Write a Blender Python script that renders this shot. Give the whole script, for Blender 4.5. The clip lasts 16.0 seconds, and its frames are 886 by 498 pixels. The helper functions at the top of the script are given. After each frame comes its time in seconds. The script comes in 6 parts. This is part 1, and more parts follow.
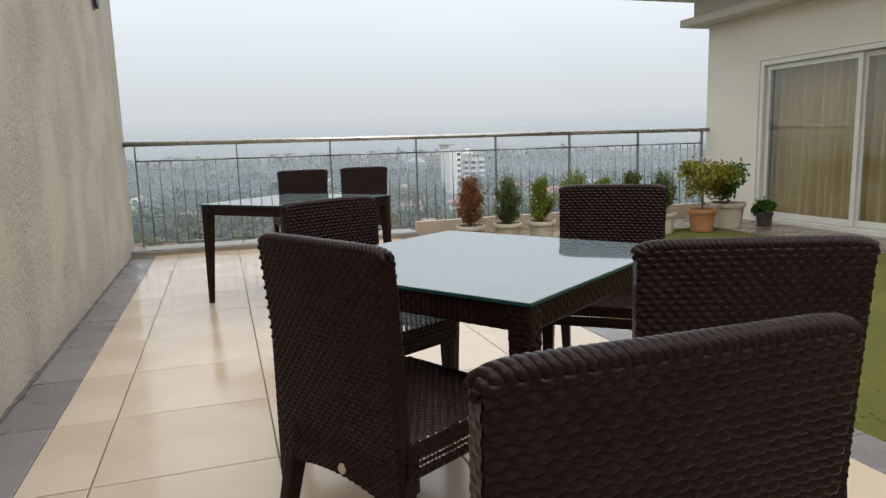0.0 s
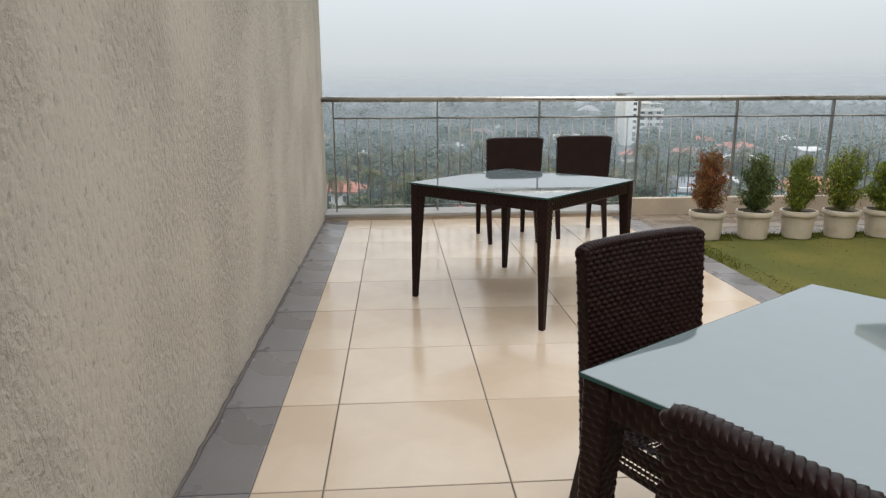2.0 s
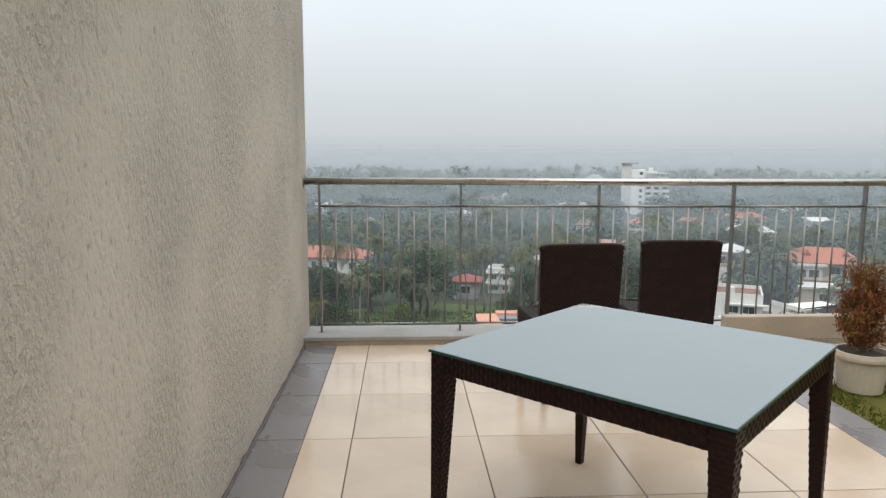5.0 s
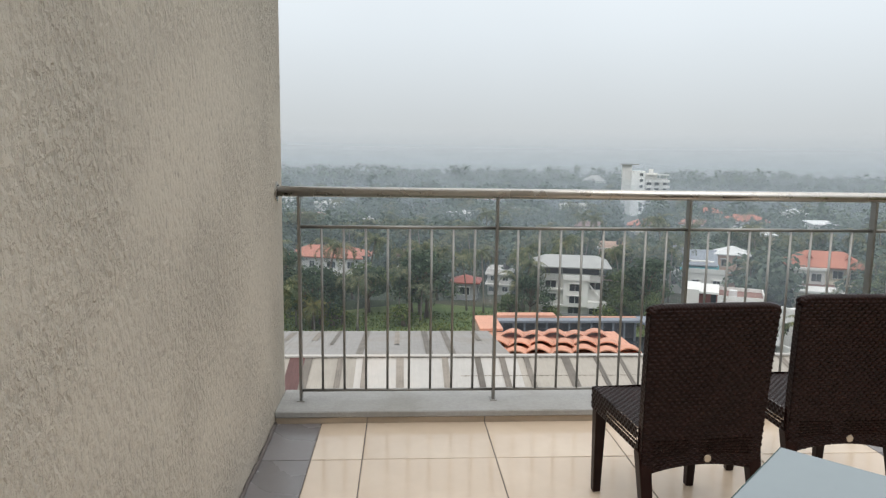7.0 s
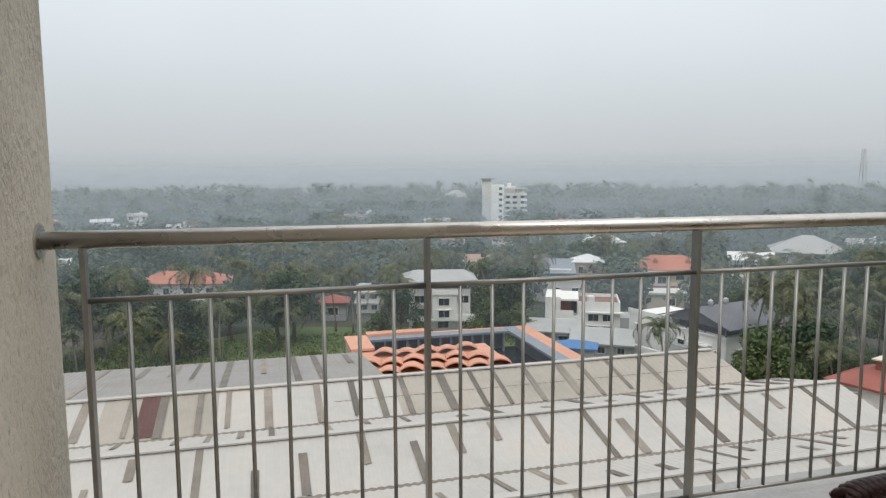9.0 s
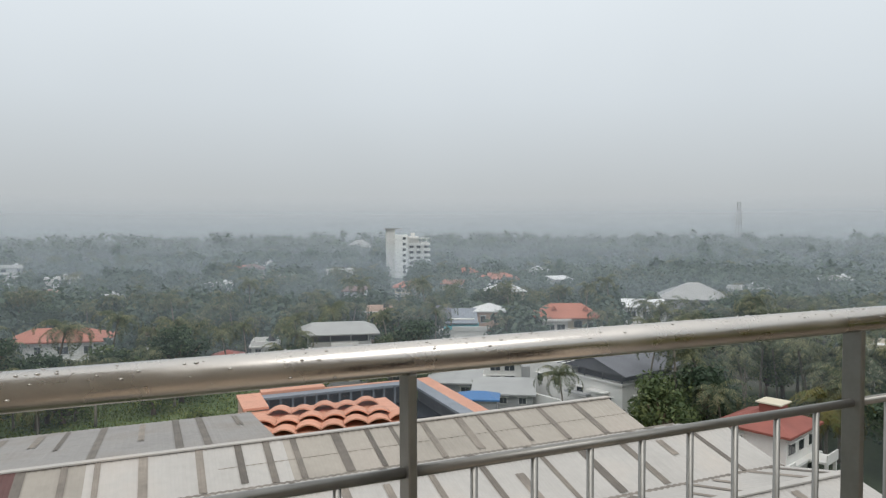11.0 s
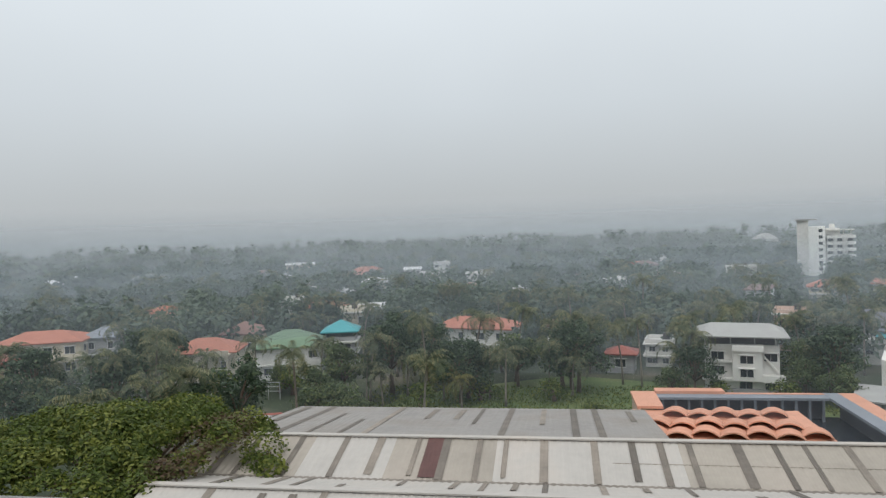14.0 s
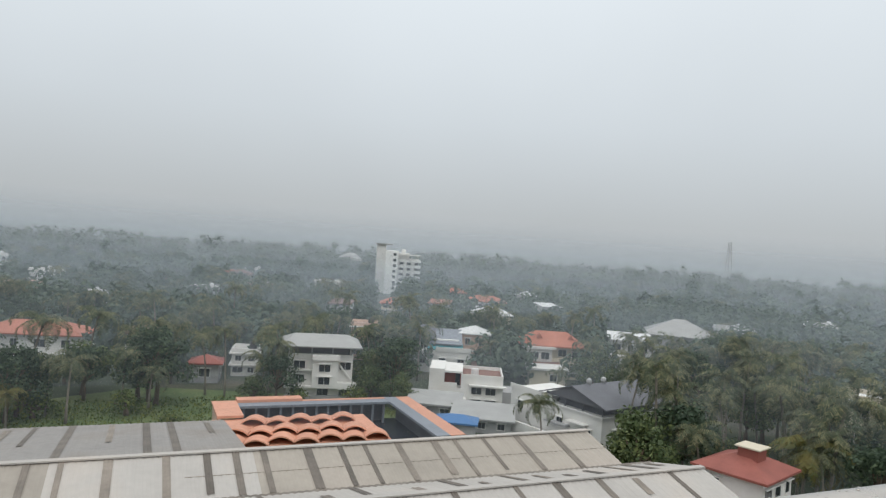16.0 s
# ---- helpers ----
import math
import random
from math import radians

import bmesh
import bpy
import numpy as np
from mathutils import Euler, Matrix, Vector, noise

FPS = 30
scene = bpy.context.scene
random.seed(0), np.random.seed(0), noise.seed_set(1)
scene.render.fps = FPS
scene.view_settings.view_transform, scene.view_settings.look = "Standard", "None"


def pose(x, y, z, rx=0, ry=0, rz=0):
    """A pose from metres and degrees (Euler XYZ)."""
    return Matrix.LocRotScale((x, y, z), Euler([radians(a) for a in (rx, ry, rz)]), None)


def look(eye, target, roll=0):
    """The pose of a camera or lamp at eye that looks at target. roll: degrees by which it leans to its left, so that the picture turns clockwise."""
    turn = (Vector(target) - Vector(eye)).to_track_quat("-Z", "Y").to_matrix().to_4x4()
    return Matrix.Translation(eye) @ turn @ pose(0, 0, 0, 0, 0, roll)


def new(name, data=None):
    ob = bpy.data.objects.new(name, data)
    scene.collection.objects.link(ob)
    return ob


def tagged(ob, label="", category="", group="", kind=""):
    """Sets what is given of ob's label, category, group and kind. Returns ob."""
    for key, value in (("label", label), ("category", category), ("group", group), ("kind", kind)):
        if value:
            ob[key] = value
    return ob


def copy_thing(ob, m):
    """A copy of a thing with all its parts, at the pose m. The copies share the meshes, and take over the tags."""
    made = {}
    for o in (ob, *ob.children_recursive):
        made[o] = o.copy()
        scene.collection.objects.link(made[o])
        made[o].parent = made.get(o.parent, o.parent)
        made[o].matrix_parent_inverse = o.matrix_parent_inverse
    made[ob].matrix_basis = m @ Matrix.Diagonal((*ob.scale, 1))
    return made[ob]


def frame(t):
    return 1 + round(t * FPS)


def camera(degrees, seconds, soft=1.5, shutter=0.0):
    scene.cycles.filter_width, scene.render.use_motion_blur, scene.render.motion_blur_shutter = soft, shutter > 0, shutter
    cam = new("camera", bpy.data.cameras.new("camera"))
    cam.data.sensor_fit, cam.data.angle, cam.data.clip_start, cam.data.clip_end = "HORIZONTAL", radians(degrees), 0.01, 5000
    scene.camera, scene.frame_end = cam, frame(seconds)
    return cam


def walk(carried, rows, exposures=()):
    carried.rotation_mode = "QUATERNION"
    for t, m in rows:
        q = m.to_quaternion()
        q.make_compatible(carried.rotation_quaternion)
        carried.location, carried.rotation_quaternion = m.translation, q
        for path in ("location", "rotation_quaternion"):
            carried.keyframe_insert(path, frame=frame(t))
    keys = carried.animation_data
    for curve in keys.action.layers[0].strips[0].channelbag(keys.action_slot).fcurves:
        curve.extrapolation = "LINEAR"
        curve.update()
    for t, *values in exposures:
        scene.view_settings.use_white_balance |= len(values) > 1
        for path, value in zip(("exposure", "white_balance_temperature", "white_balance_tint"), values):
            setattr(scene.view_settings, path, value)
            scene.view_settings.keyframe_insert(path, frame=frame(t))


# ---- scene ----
cam = camera(66.99, 16.0, soft=1.3)
PATH = [
    (0, (0.940, -7.593, 1.069), (1.5530, -5.7140, 0.7590), -1.7),
    (0.5, (0.841, -7.366, 1.058), (1.1260, -5.4080, 0.7700), -1.5),
    (1, (0.747, -7.157, 1.085), (1.0300, -5.1960, 0.8150), -2.4),
    (1.5, (0.688, -6.944, 1.104), (0.8660, -4.9710, 0.8290), -2.4),
    (2, (0.709, -6.608, 1.221), (0.8440, -4.6650, 0.7660), -0.2),
    (2.5, (0.686, -6.402, 1.290), (0.9520, -4.4440, 0.9820), -2.2),
    (3, (0.653, -6.168, 1.333), (0.9090, -4.2070, 1.0350), -4.3),
    (3.5, (0.701, -5.787, 1.290), (0.8680, -3.8190, 0.9720), -4.8),
    (4, (0.686, -5.413, 1.321), (1.0610, -3.4820, 0.9590), -3.7),
    (4.5, (0.712, -5.077, 1.304), (0.8130, -3.0990, 1.0270), 0.3),
    (6.8, (0.638, -3.492, 1.322), (0.8840, -1.5220, 1.0750), 0.0),
    (7, (0.631, -3.346, 1.324), (0.7540, -1.3670, 1.0610), 0.8),
    (7.5, (0.574, -3.008, 1.310), (0.6290, -1.0320, 1.0060), -0.1),
    (8, (0.536, -2.658, 1.326), (0.9340, -0.7180, 1.0480), -0.2),
    (8.5, (0.563, -2.350, 1.332), (1.0020, -0.4110, 1.1200), -0.8),
    (8.7, (0.555, -2.221, 1.329), (1.0200, -0.2880, 1.1160), -0.5),
    (10.8, (1.740, -0.990, 1.351), (2.5593, 0.8302, 1.2229), -1.51),
    (11, (1.782, -0.886, 1.358), (2.5686, 0.9516, 1.2924), -0.19),
    (11.5, (1.878, -0.724, 1.373), (2.4562, 1.1893, 1.3034), -0.27),
    (12, (1.998, -0.604, 1.423), (2.5442, 1.3199, 1.4094), 0.40),
    (12.5, (2.002, -0.534, 1.442), (2.4935, 1.4047, 1.4358), -0.30),
    (13, (1.997, -0.543, 1.430), (2.0354, 1.4566, 1.4228), 0.01),
    (13.5, (2.034, -0.499, 1.422), (1.8465, 1.4920, 1.3935), -1.44),
    (14, (2.037, -0.490, 1.428), (1.7032, 1.4812, 1.3722), -1.96),
    (14.5, (2.047, -0.471, 1.444), (1.6878, 1.4963, 1.4215), -2.71),
    (15, (2.091, -0.486, 1.439), (1.9585, 1.5096, 1.4442), -0.42),
    (15.5, (2.131, -0.512, 1.468), (2.5030, 1.4529, 1.4947), 2.22),
    (16, (2.184, -0.499, 1.462), (2.9934, 1.3299, 1.4538), 3.99),
]
HAZE_SHEETS = ((85, 0.06, -15, 0), (130, 0.14, -15, 0), (200, 0.24, -15, 0), (310, 0.32, -15, 2), (470, 0.37, -14, 6), (700, 0.40, -13, 10), (1150, 0.9, -10, 60))
EXPOSURES = [(0, 0.38), (1.5, 0.38), (4.5, 0.36), (7.0, 0.29), (8.7, 0.2), (11.0, 0.02), (16.0, -0.02)]
walk(cam, [(t, look(eye, target, roll)) for t, eye, target, roll in PATH], EXPOSURES)

# ---- overcast sky and soft sun ----
world = bpy.data.worlds.new("overcast_sky")
scene.world = world
world.use_nodes = True
wn, wl = world.node_tree.nodes, world.node_tree.links
wn.clear()
sky = wn.new("ShaderNodeTexSky")
sky.sky_type = "NISHITA"
sky.sun_disc = False
sky.sun_elevation, sky.sun_rotation = radians(60), radians(200)
sky.dust_density = 8.0
pale = wn.new("ShaderNodeHueSaturation")
pale.inputs["Saturation"].default_value = 0.25
pale.inputs["Value"].default_value = 0.07
coord = wn.new("ShaderNodeTexCoord")
split = wn.new("ShaderNodeSeparateXYZ")
cloud = wn.new("ShaderNodeValToRGB")
cloud.color_ramp.elements[0].position = 0.0
cloud.color_ramp.elements[0].color = (0.535, 0.57, 0.595, 1)
cloud.color_ramp.elements[1].position = 1.0
cloud.color_ramp.elements[1].color = (1.5, 1.54, 1.56, 1)
for at, col in ((0.05, (0.565, 0.602, 0.622, 1)), (0.18, (0.705, 0.765, 0.81, 1)), (0.36, (0.86, 0.93, 0.985, 1))):
    cloud.color_ramp.elements.new(at).color = col
wisp = wn.new("ShaderNodeTexNoise")
wisp.inputs["Scale"].default_value = 2.2
wisp.inputs["Detail"].default_value = 3.0
wispr = wn.new("ShaderNodeMapRange")
wispr.inputs["To Min"].default_value, wispr.inputs["To Max"].default_value = 0.93, 1.07
veil = wn.new("ShaderNodeMix")
veil.data_type = "RGBA"
veil.blend_type = "MULTIPLY"
veil.inputs[0].default_value = 1.0
mixw = wn.new("ShaderNodeMix")
mixw.data_type = "RGBA"
mixw.inputs[0].default_value = 0.12
bg = wn.new("ShaderNodeBackground")
wout = wn.new("ShaderNodeOutputWorld")
wl.new(sky.outputs[0], pale.inputs["Color"])
wl.new(coord.outputs["Generated"], split.inputs[0])
wl.new(split.outputs["Z"], cloud.inputs[0])
wl.new(coord.outputs["Generated"], wisp.inputs["Vector"])
wl.new(wisp.outputs[0], wispr.inputs[0])
wl.new(cloud.outputs[0], veil.inputs[6])
wl.new(wispr.outputs[0], veil.inputs[7])
wl.new(veil.outputs[2], mixw.inputs[6])
wl.new(pale.outputs[0], mixw.inputs[7])
wl.new(mixw.outputs[2], bg.inputs["Color"])
bg.inputs["Strength"].default_value = 1.0
wl.new(bg.outputs[0], wout.inputs[0])
sun = new("sun", bpy.data.lights.new("sun", "SUN"))
sun.data.energy, sun.data.angle, sun.data.color = 0.6, radians(30), (1.0, 0.97, 0.93)
sun.matrix_world = look((0, 0, 50), (6, 14, 24))

# ---- materials ----
def mat(name, base, rough=0.6, metal=0.0, spec=0.5, vary=0.12, scale=6.0, fine=60.0, bump=0.0, bump_scale=80.0, stretch=(1, 1, 1),
        rand=0.0, island=0.0, second=None, second_amount=0.5, rough_vary=0.0, ior=1.5, coat=0.0, coords="Object"):
    m = bpy.data.materials.new(name)
    m.use_nodes = True
    n, l = m.node_tree.nodes, m.node_tree.links
    b = n["Principled BSDF"]
    b.inputs["Roughness"].default_value, b.inputs["Metallic"].default_value = rough, metal
    b.inputs["Specular IOR Level"].default_value, b.inputs["IOR"].default_value = spec, ior
    b.inputs["Coat Weight"].default_value, b.inputs["Coat Roughness"].default_value = coat, 0.06
    tc, mp = n.new("ShaderNodeTexCoord"), n.new("ShaderNodeMapping")
    mp.inputs["Scale"].default_value = stretch
    l.new(tc.outputs[coords], mp.inputs[0])
    big, small = n.new("ShaderNodeTexNoise"), n.new("ShaderNodeTexNoise")
    big.inputs["Scale"].default_value, small.inputs["Scale"].default_value = scale, fine
    big.inputs["Detail"].default_value, small.inputs["Detail"].default_value = 5.0, 3.0
    l.new(mp.outputs[0], big.inputs["Vector"])
    l.new(mp.outputs[0], small.inputs["Vector"])
    mixn = n.new("ShaderNodeMath")
    mixn.operation = "MULTIPLY_ADD"
    mixn.inputs[1].default_value = 0.35
    l.new(small.outputs[0], mixn.inputs[0])
    l.new(big.outputs[0], mixn.inputs[2])
    rng = n.new("ShaderNodeMapRange")
    rng.inputs["From Min"].default_value, rng.inputs["From Max"].default_value = 0.35, 1.0
    rng.inputs["To Min"].default_value, rng.inputs["To Max"].default_value = 1 - vary, 1 + vary
    l.new(mixn.outputs[0], rng.inputs[0])
    value = rng.outputs[0]
    if rand or island:
        src = n.new("ShaderNodeObjectInfo").outputs["Random"] if rand else n.new("ShaderNodeNewGeometry").outputs["Random Per Island"]
        r2 = n.new("ShaderNodeMapRange")
        k = rand or island
        r2.inputs["To Min"].default_value, r2.inputs["To Max"].default_value = 1 - k, 1 + k
        l.new(src, r2.inputs[0])
        mul = n.new("ShaderNodeMath")
        mul.operation = "MULTIPLY"
        l.new(value, mul.inputs[0])
        l.new(r2.outputs[0], mul.inputs[1])
        value = mul.outputs[0]
    col = n.new("ShaderNodeMix")
    col.data_type, col.blend_type = "RGBA", "MULTIPLY"
    col.inputs[0].default_value = 1.0
    if second:
        two = n.new("ShaderNodeMix")
        two.data_type = "RGBA"
        two.inputs[6].default_value, two.inputs[7].default_value = (*base, 1), (*second, 1)
        pat = n.new("ShaderNodeMapRange")
        pat.inputs["From Min"].default_value = 0.62 - 0.3 * second_amount
        pat.inputs["From Max"].default_value = 0.82 - 0.3 * second_amount
        if island:
            geo = n.new("ShaderNodeNewGeometry")
            wob = n.new("ShaderNodeMath")
            wob.operation = "MULTIPLY_ADD"
            wob.inputs[1].default_value = 0.4
            l.new(geo.outputs["Random Per Island"], wob.inputs[0])
            off = n.new("ShaderNodeMath")
            off.operation = "SUBTRACT"
            off.inputs[1].default_value = 0.2
            l.new(big.outputs[0], off.inputs[0])
            l.new(off.outputs[0], wob.inputs[2])
            l.new(wob.outputs[0], pat.inputs[0])
        else:
            l.new(big.outputs[0], pat.inputs[0])
        l.new(pat.outputs[0], two.inputs[0])
        l.new(two.outputs[2], col.inputs[6])
    else:
        col.inputs[6].default_value = (*base, 1)
    l.new(value, col.inputs[7])
    l.new(col.outputs[2], b.inputs["Base Color"])
    if rough_vary:
        rr = n.new("ShaderNodeMapRange")
        rr.inputs["From Min"].default_value, rr.inputs["From Max"].default_value = 0.35, 0.65
        rr.inputs["To Min"].default_value, rr.inputs["To Max"].default_value = max(0.02, rough - rough_vary), rough + rough_vary
        l.new(big.outputs[0], rr.inputs[0])
        l.new(rr.outputs[0], b.inputs["Roughness"])
    if bump:
        bt = n.new("ShaderNodeTexNoise")
        bt.inputs["Scale"].default_value, bt.inputs["Detail"].default_value = bump_scale, 4.0
        l.new(mp.outputs[0], bt.inputs["Vector"])
        bp = n.new("ShaderNodeBump")
        bp.inputs["Strength"].default_value, bp.inputs["Distance"].default_value = 1.0, bump
        l.new(bt.outputs[0], bp.inputs["Height"])
        l.new(bp.outputs[0], b.inputs["Normal"])
    return m


def leaf_mat(name, base, second, amount=0.5, scale=0.25, island=0.45):
    m = mat(name, base, rough=0.55, spec=0.3, vary=0.2, scale=scale, fine=3.0, island=island, second=second, second_amount=amount)
    n, l = m.node_tree.nodes, m.node_tree.links
    b = n["Principled BSDF"]
    tr, mx = n.new("ShaderNodeBsdfTranslucent"), n.new("ShaderNodeMixShader")
    src = b.inputs["Base Color"].links[0].from_socket
    l.new(src, tr.inputs["Color"])
    mx.inputs[0].default_value = 0.3
    l.new(b.outputs[0], mx.inputs[1])
    l.new(tr.outputs[0], mx.inputs[2])
    l.new(mx.outputs[0], n["Material Output"].inputs[0])
    return m


M_TILE = mat("cream_tile", (0.60, 0.475, 0.36), rough=0.15, vary=0.07, scale=1.5, fine=14, rand=0.05, rough_vary=0.08, second=(0.64, 0.525, 0.41), bump=0.0006, bump_scale=5)
M_SLATE = mat("grey_border_tile", (0.20, 0.185, 0.185), rough=0.3, vary=0.15, scale=3, fine=40, rand=0.1, rough_vary=0.12)
M_GROUT = mat("dark_grout", (0.13, 0.11, 0.10), rough=0.85, vary=0.3, scale=8)
M_STUCCO = mat("raked_stucco", (0.56, 0.50, 0.42), rough=0.93, spec=0.12, vary=0.15, scale=1.6, fine=30, bump=0.001, bump_scale=60, stretch=(1, 1, 0.5), second=(0.52, 0.462, 0.385), second_amount=0.3)
sn, sl = M_STUCCO.node_tree.nodes, M_STUCCO.node_tree.links
lump, patch, mp2, tc2 = sn.new("ShaderNodeTexNoise"), sn.new("ShaderNodeTexNoise"), sn.new("ShaderNodeMapping"), sn.new("ShaderNodeTexCoord")
mp2.inputs["Scale"].default_value = (1, 1, 0.62)
sl.new(tc2.outputs["Object"], mp2.inputs[0])
sl.new(mp2.outputs[0], lump.inputs["Vector"])
sl.new(tc2.outputs["Object"], patch.inputs["Vector"])
lump.inputs["Scale"].default_value, lump.inputs["Detail"].default_value, lump.inputs["Roughness"].default_value = 46.0, 4.0, 0.62
patch.inputs["Scale"].default_value, patch.inputs["Detail"].default_value = 1.7, 4.0
crest, where = sn.new("ShaderNodeMapRange"), sn.new("ShaderNodeMapRange")
crest.inputs["From Min"].default_value, crest.inputs["From Max"].default_value = 0.40, 0.62
where.inputs["From Min"].default_value, where.inputs["From Max"].default_value = 0.40, 0.60
where.inputs["To Min"].default_value = 0.3
sl.new(lump.outputs[0], crest.inputs[0])
sl.new(patch.outputs[0], where.inputs[0])
# darker tone in the pits of the relief
pits, pit_tone = sn.new("ShaderNodeMapRange"), sn.new("ShaderNodeMix")
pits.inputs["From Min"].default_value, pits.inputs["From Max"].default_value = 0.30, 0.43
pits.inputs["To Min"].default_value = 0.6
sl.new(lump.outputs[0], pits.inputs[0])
pit_tone.data_type, pit_tone.blend_type = "RGBA", "MULTIPLY"
pit_tone.inputs[0].default_value = 1.0
sl.new(sn["Principled BSDF"].inputs["Base Color"].links[0].from_socket, pit_tone.inputs[6])
sl.new(pits.outputs[0], pit_tone.inputs[7])
sl.new(pit_tone.outputs[2], sn["Principled BSDF"].inputs["Base Color"])
relief = sn.new("ShaderNodeMath")
relief.operation = "MULTIPLY"
sl.new(crest.outputs[0], relief.inputs[0])
sl.new(where.outputs[0], relief.inputs[1])
rake = sn.new("ShaderNodeBump")
rake.inputs["Strength"].default_value, rake.inputs["Distance"].default_value = 1.0, 0.0075
sl.new(relief.outputs[0], rake.inputs["Height"])
old = sn["Principled BSDF"].inputs["Normal"].links[0].from_socket
sl.new(old, rake.inputs["Normal"])
sl.new(rake.outputs[0], sn["Principled BSDF"].inputs["Normal"])
M_PAINT = mat("cream_wall_paint", (0.74, 0.69, 0.59), rough=0.8, spec=0.3, vary=0.07, scale=0.9, fine=30, bump=0.0015, bump_scale=60)
# the wall's cream hue, about a quarter darker
M_SOFFIT = mat("darker_cream", (0.55, 0.51, 0.44), rough=0.85, vary=0.1, scale=0.7, fine=20)
M_KERB = mat("weathered_concrete", (0.36, 0.35, 0.335), rough=0.75, vary=0.28, scale=2.5, fine=50, bump=0.002, bump_scale=90, second=(0.25, 0.24, 0.22))
M_RISER = mat("tan_riser_tile", (0.45, 0.36, 0.27), rough=0.4, vary=0.15, scale=4, fine=40, rand=0.06)
M_STEEL = mat("wet_stainless_steel", (0.50, 0.47, 0.435), rough=0.3, metal=1.0, vary=0.1, scale=9, fine=120, rough_vary=0.1, bump=0.0002, bump_scale=220)
M_POST = mat("dull_steel_bar", (0.27, 0.26, 0.24), rough=0.38, metal=0.8, vary=0.15, scale=14, fine=90)
M_WICKER = mat("dark_brown_wicker", (0.0165, 0.0064, 0.0054), rough=0.3, spec=0.15, vary=0.35, scale=16, fine=150, bump=0.0006, bump_scale=260)
M_FRAME = mat("dark_frame", (0.02, 0.014, 0.013), rough=0.5, vary=0.2, scale=20)
M_TOP = mat("grey_backed_table_glass", (0.17, 0.21, 0.222), rough=0.03, spec=0.9, ior=1.75, vary=0.05, scale=2.0, fine=20, rough_vary=0.025)
M_GLASSEDGE = mat("green_glass_edge", (0.02, 0.07, 0.065), rough=0.08, vary=0.1)
M_TURF = mat("lawn_soil", (0.088, 0.09, 0.009), rough=0.95, vary=0.25, scale=1.3, fine=40, second=(0.12, 0.098, 0.013))
M_BLADE = leaf_mat("grass_blade", (0.082, 0.10, 0.008), (0.13, 0.12, 0.013), 0.5, 0.9, 0.18)
M_PAVE = mat("wet_brown_paving", (0.19, 0.15, 0.115), rough=0.28, vary=0.3, scale=2.2, fine=30, rand=0.15, rough_vary=0.15)
M_POT = mat("cream_pot", (0.56, 0.48, 0.38), rough=0.55, vary=0.14, scale=7, fine=60, rand=0.06, second=(0.42, 0.34, 0.26), second_amount=0.3)
M_TERRA = mat("terracotta_pot", (0.42, 0.19, 0.08), rough=0.6, vary=0.15, scale=7)
M_DARKPOT = mat("dark_plastic_pot", (0.06, 0.05, 0.045), rough=0.5, vary=0.2)
M_SOIL = mat("potting_soil", (0.05, 0.035, 0.025), rough=0.95, vary=0.4, scale=20)
M_BARK = mat("bark", (0.14, 0.10, 0.07), rough=0.9, vary=0.3, scale=3, fine=25, bump=0.01, bump_scale=12, stretch=(1, 1, 0.3))
M_CONIFER = leaf_mat("conifer_green", (0.14, 0.18, 0.022), (0.25, 0.27, 0.035), 0.5, 5.0)
M_CONIFER_DARK = leaf_mat("conifer_dark", (0.07, 0.105, 0.028), (0.15, 0.18, 0.045), 0.4, 5.0)
M_CONIFER_RUST = leaf_mat("conifer_rust", (0.25, 0.085, 0.03), (0.15, 0.14, 0.035), 0.4, 4.0)
M_YELLOW = leaf_mat("yellow_foliage", (0.28, 0.23, 0.02), (0.13, 0.16, 0.02), 0.4, 4.0)
M_SHRUB = leaf_mat("shrub_green", (0.05, 0.12, 0.025), (0.09, 0.18, 0.03), 0.5, 5.0)
M_WHITE = mat("white_door_frame", (0.70, 0.68, 0.62), rough=0.4, vary=0.06, scale=3, fine=30)
M_PANE = mat("door_glass", (0.93, 0.95, 0.94), rough=0.0, vary=0.02, ior=1.6)
M_PANE.node_tree.nodes["Principled BSDF"].inputs["Transmission Weight"].default_value = 1.0
M_CURTAIN = mat("beige_curtain", (0.66, 0.53, 0.30), rough=0.9, vary=0.15, scale=3, fine=60, stretch=(1, 1, 0.1))
M_ROOM = mat("dim_room", (0.30, 0.27, 0.22), rough=0.9, vary=0.1)
M_BLACK = mat("black_fitting", (0.03, 0.027, 0.025), rough=0.5, vary=0.3, scale=20)

# town
M_GROUND = mat("town_ground", (0.035, 0.05, 0.022), rough=0.95, vary=0.35, scale=0.05, fine=0.8, second=(0.12, 0.10, 0.075), second_amount=0.35)
M_FIELD = mat("field_grass", (0.095, 0.14, 0.045), rough=0.95, vary=0.3, scale=0.12, fine=1.5, second=(0.12, 0.14, 0.05))
M_ROOF = mat("weathered_sheet_roof", (0.34, 0.305, 0.26), rough=0.7, vary=0.2, scale=0.12, fine=1.4, second=(0.33, 0.29, 0.25), second_amount=0.45, rand=0.05)
M_ROOFG = mat("grey_sheet_roof", (0.27, 0.255, 0.24), rough=0.7, vary=0.25, scale=0.15, fine=1.5, second=(0.21, 0.19, 0.17), second_amount=0.5)
M_ROOFW = mat("pale_sheet_roof", (0.42, 0.395, 0.365), rough=0.65, vary=0.15, scale=0.15, fine=1.5, second=(0.41, 0.37, 0.33), second_amount=0.45)
M_STRIPE = mat("dirty_skylight_sheet", (0.17, 0.145, 0.12), rough=0.6, vary=0.35, scale=0.5, fine=3, rand=0.4)
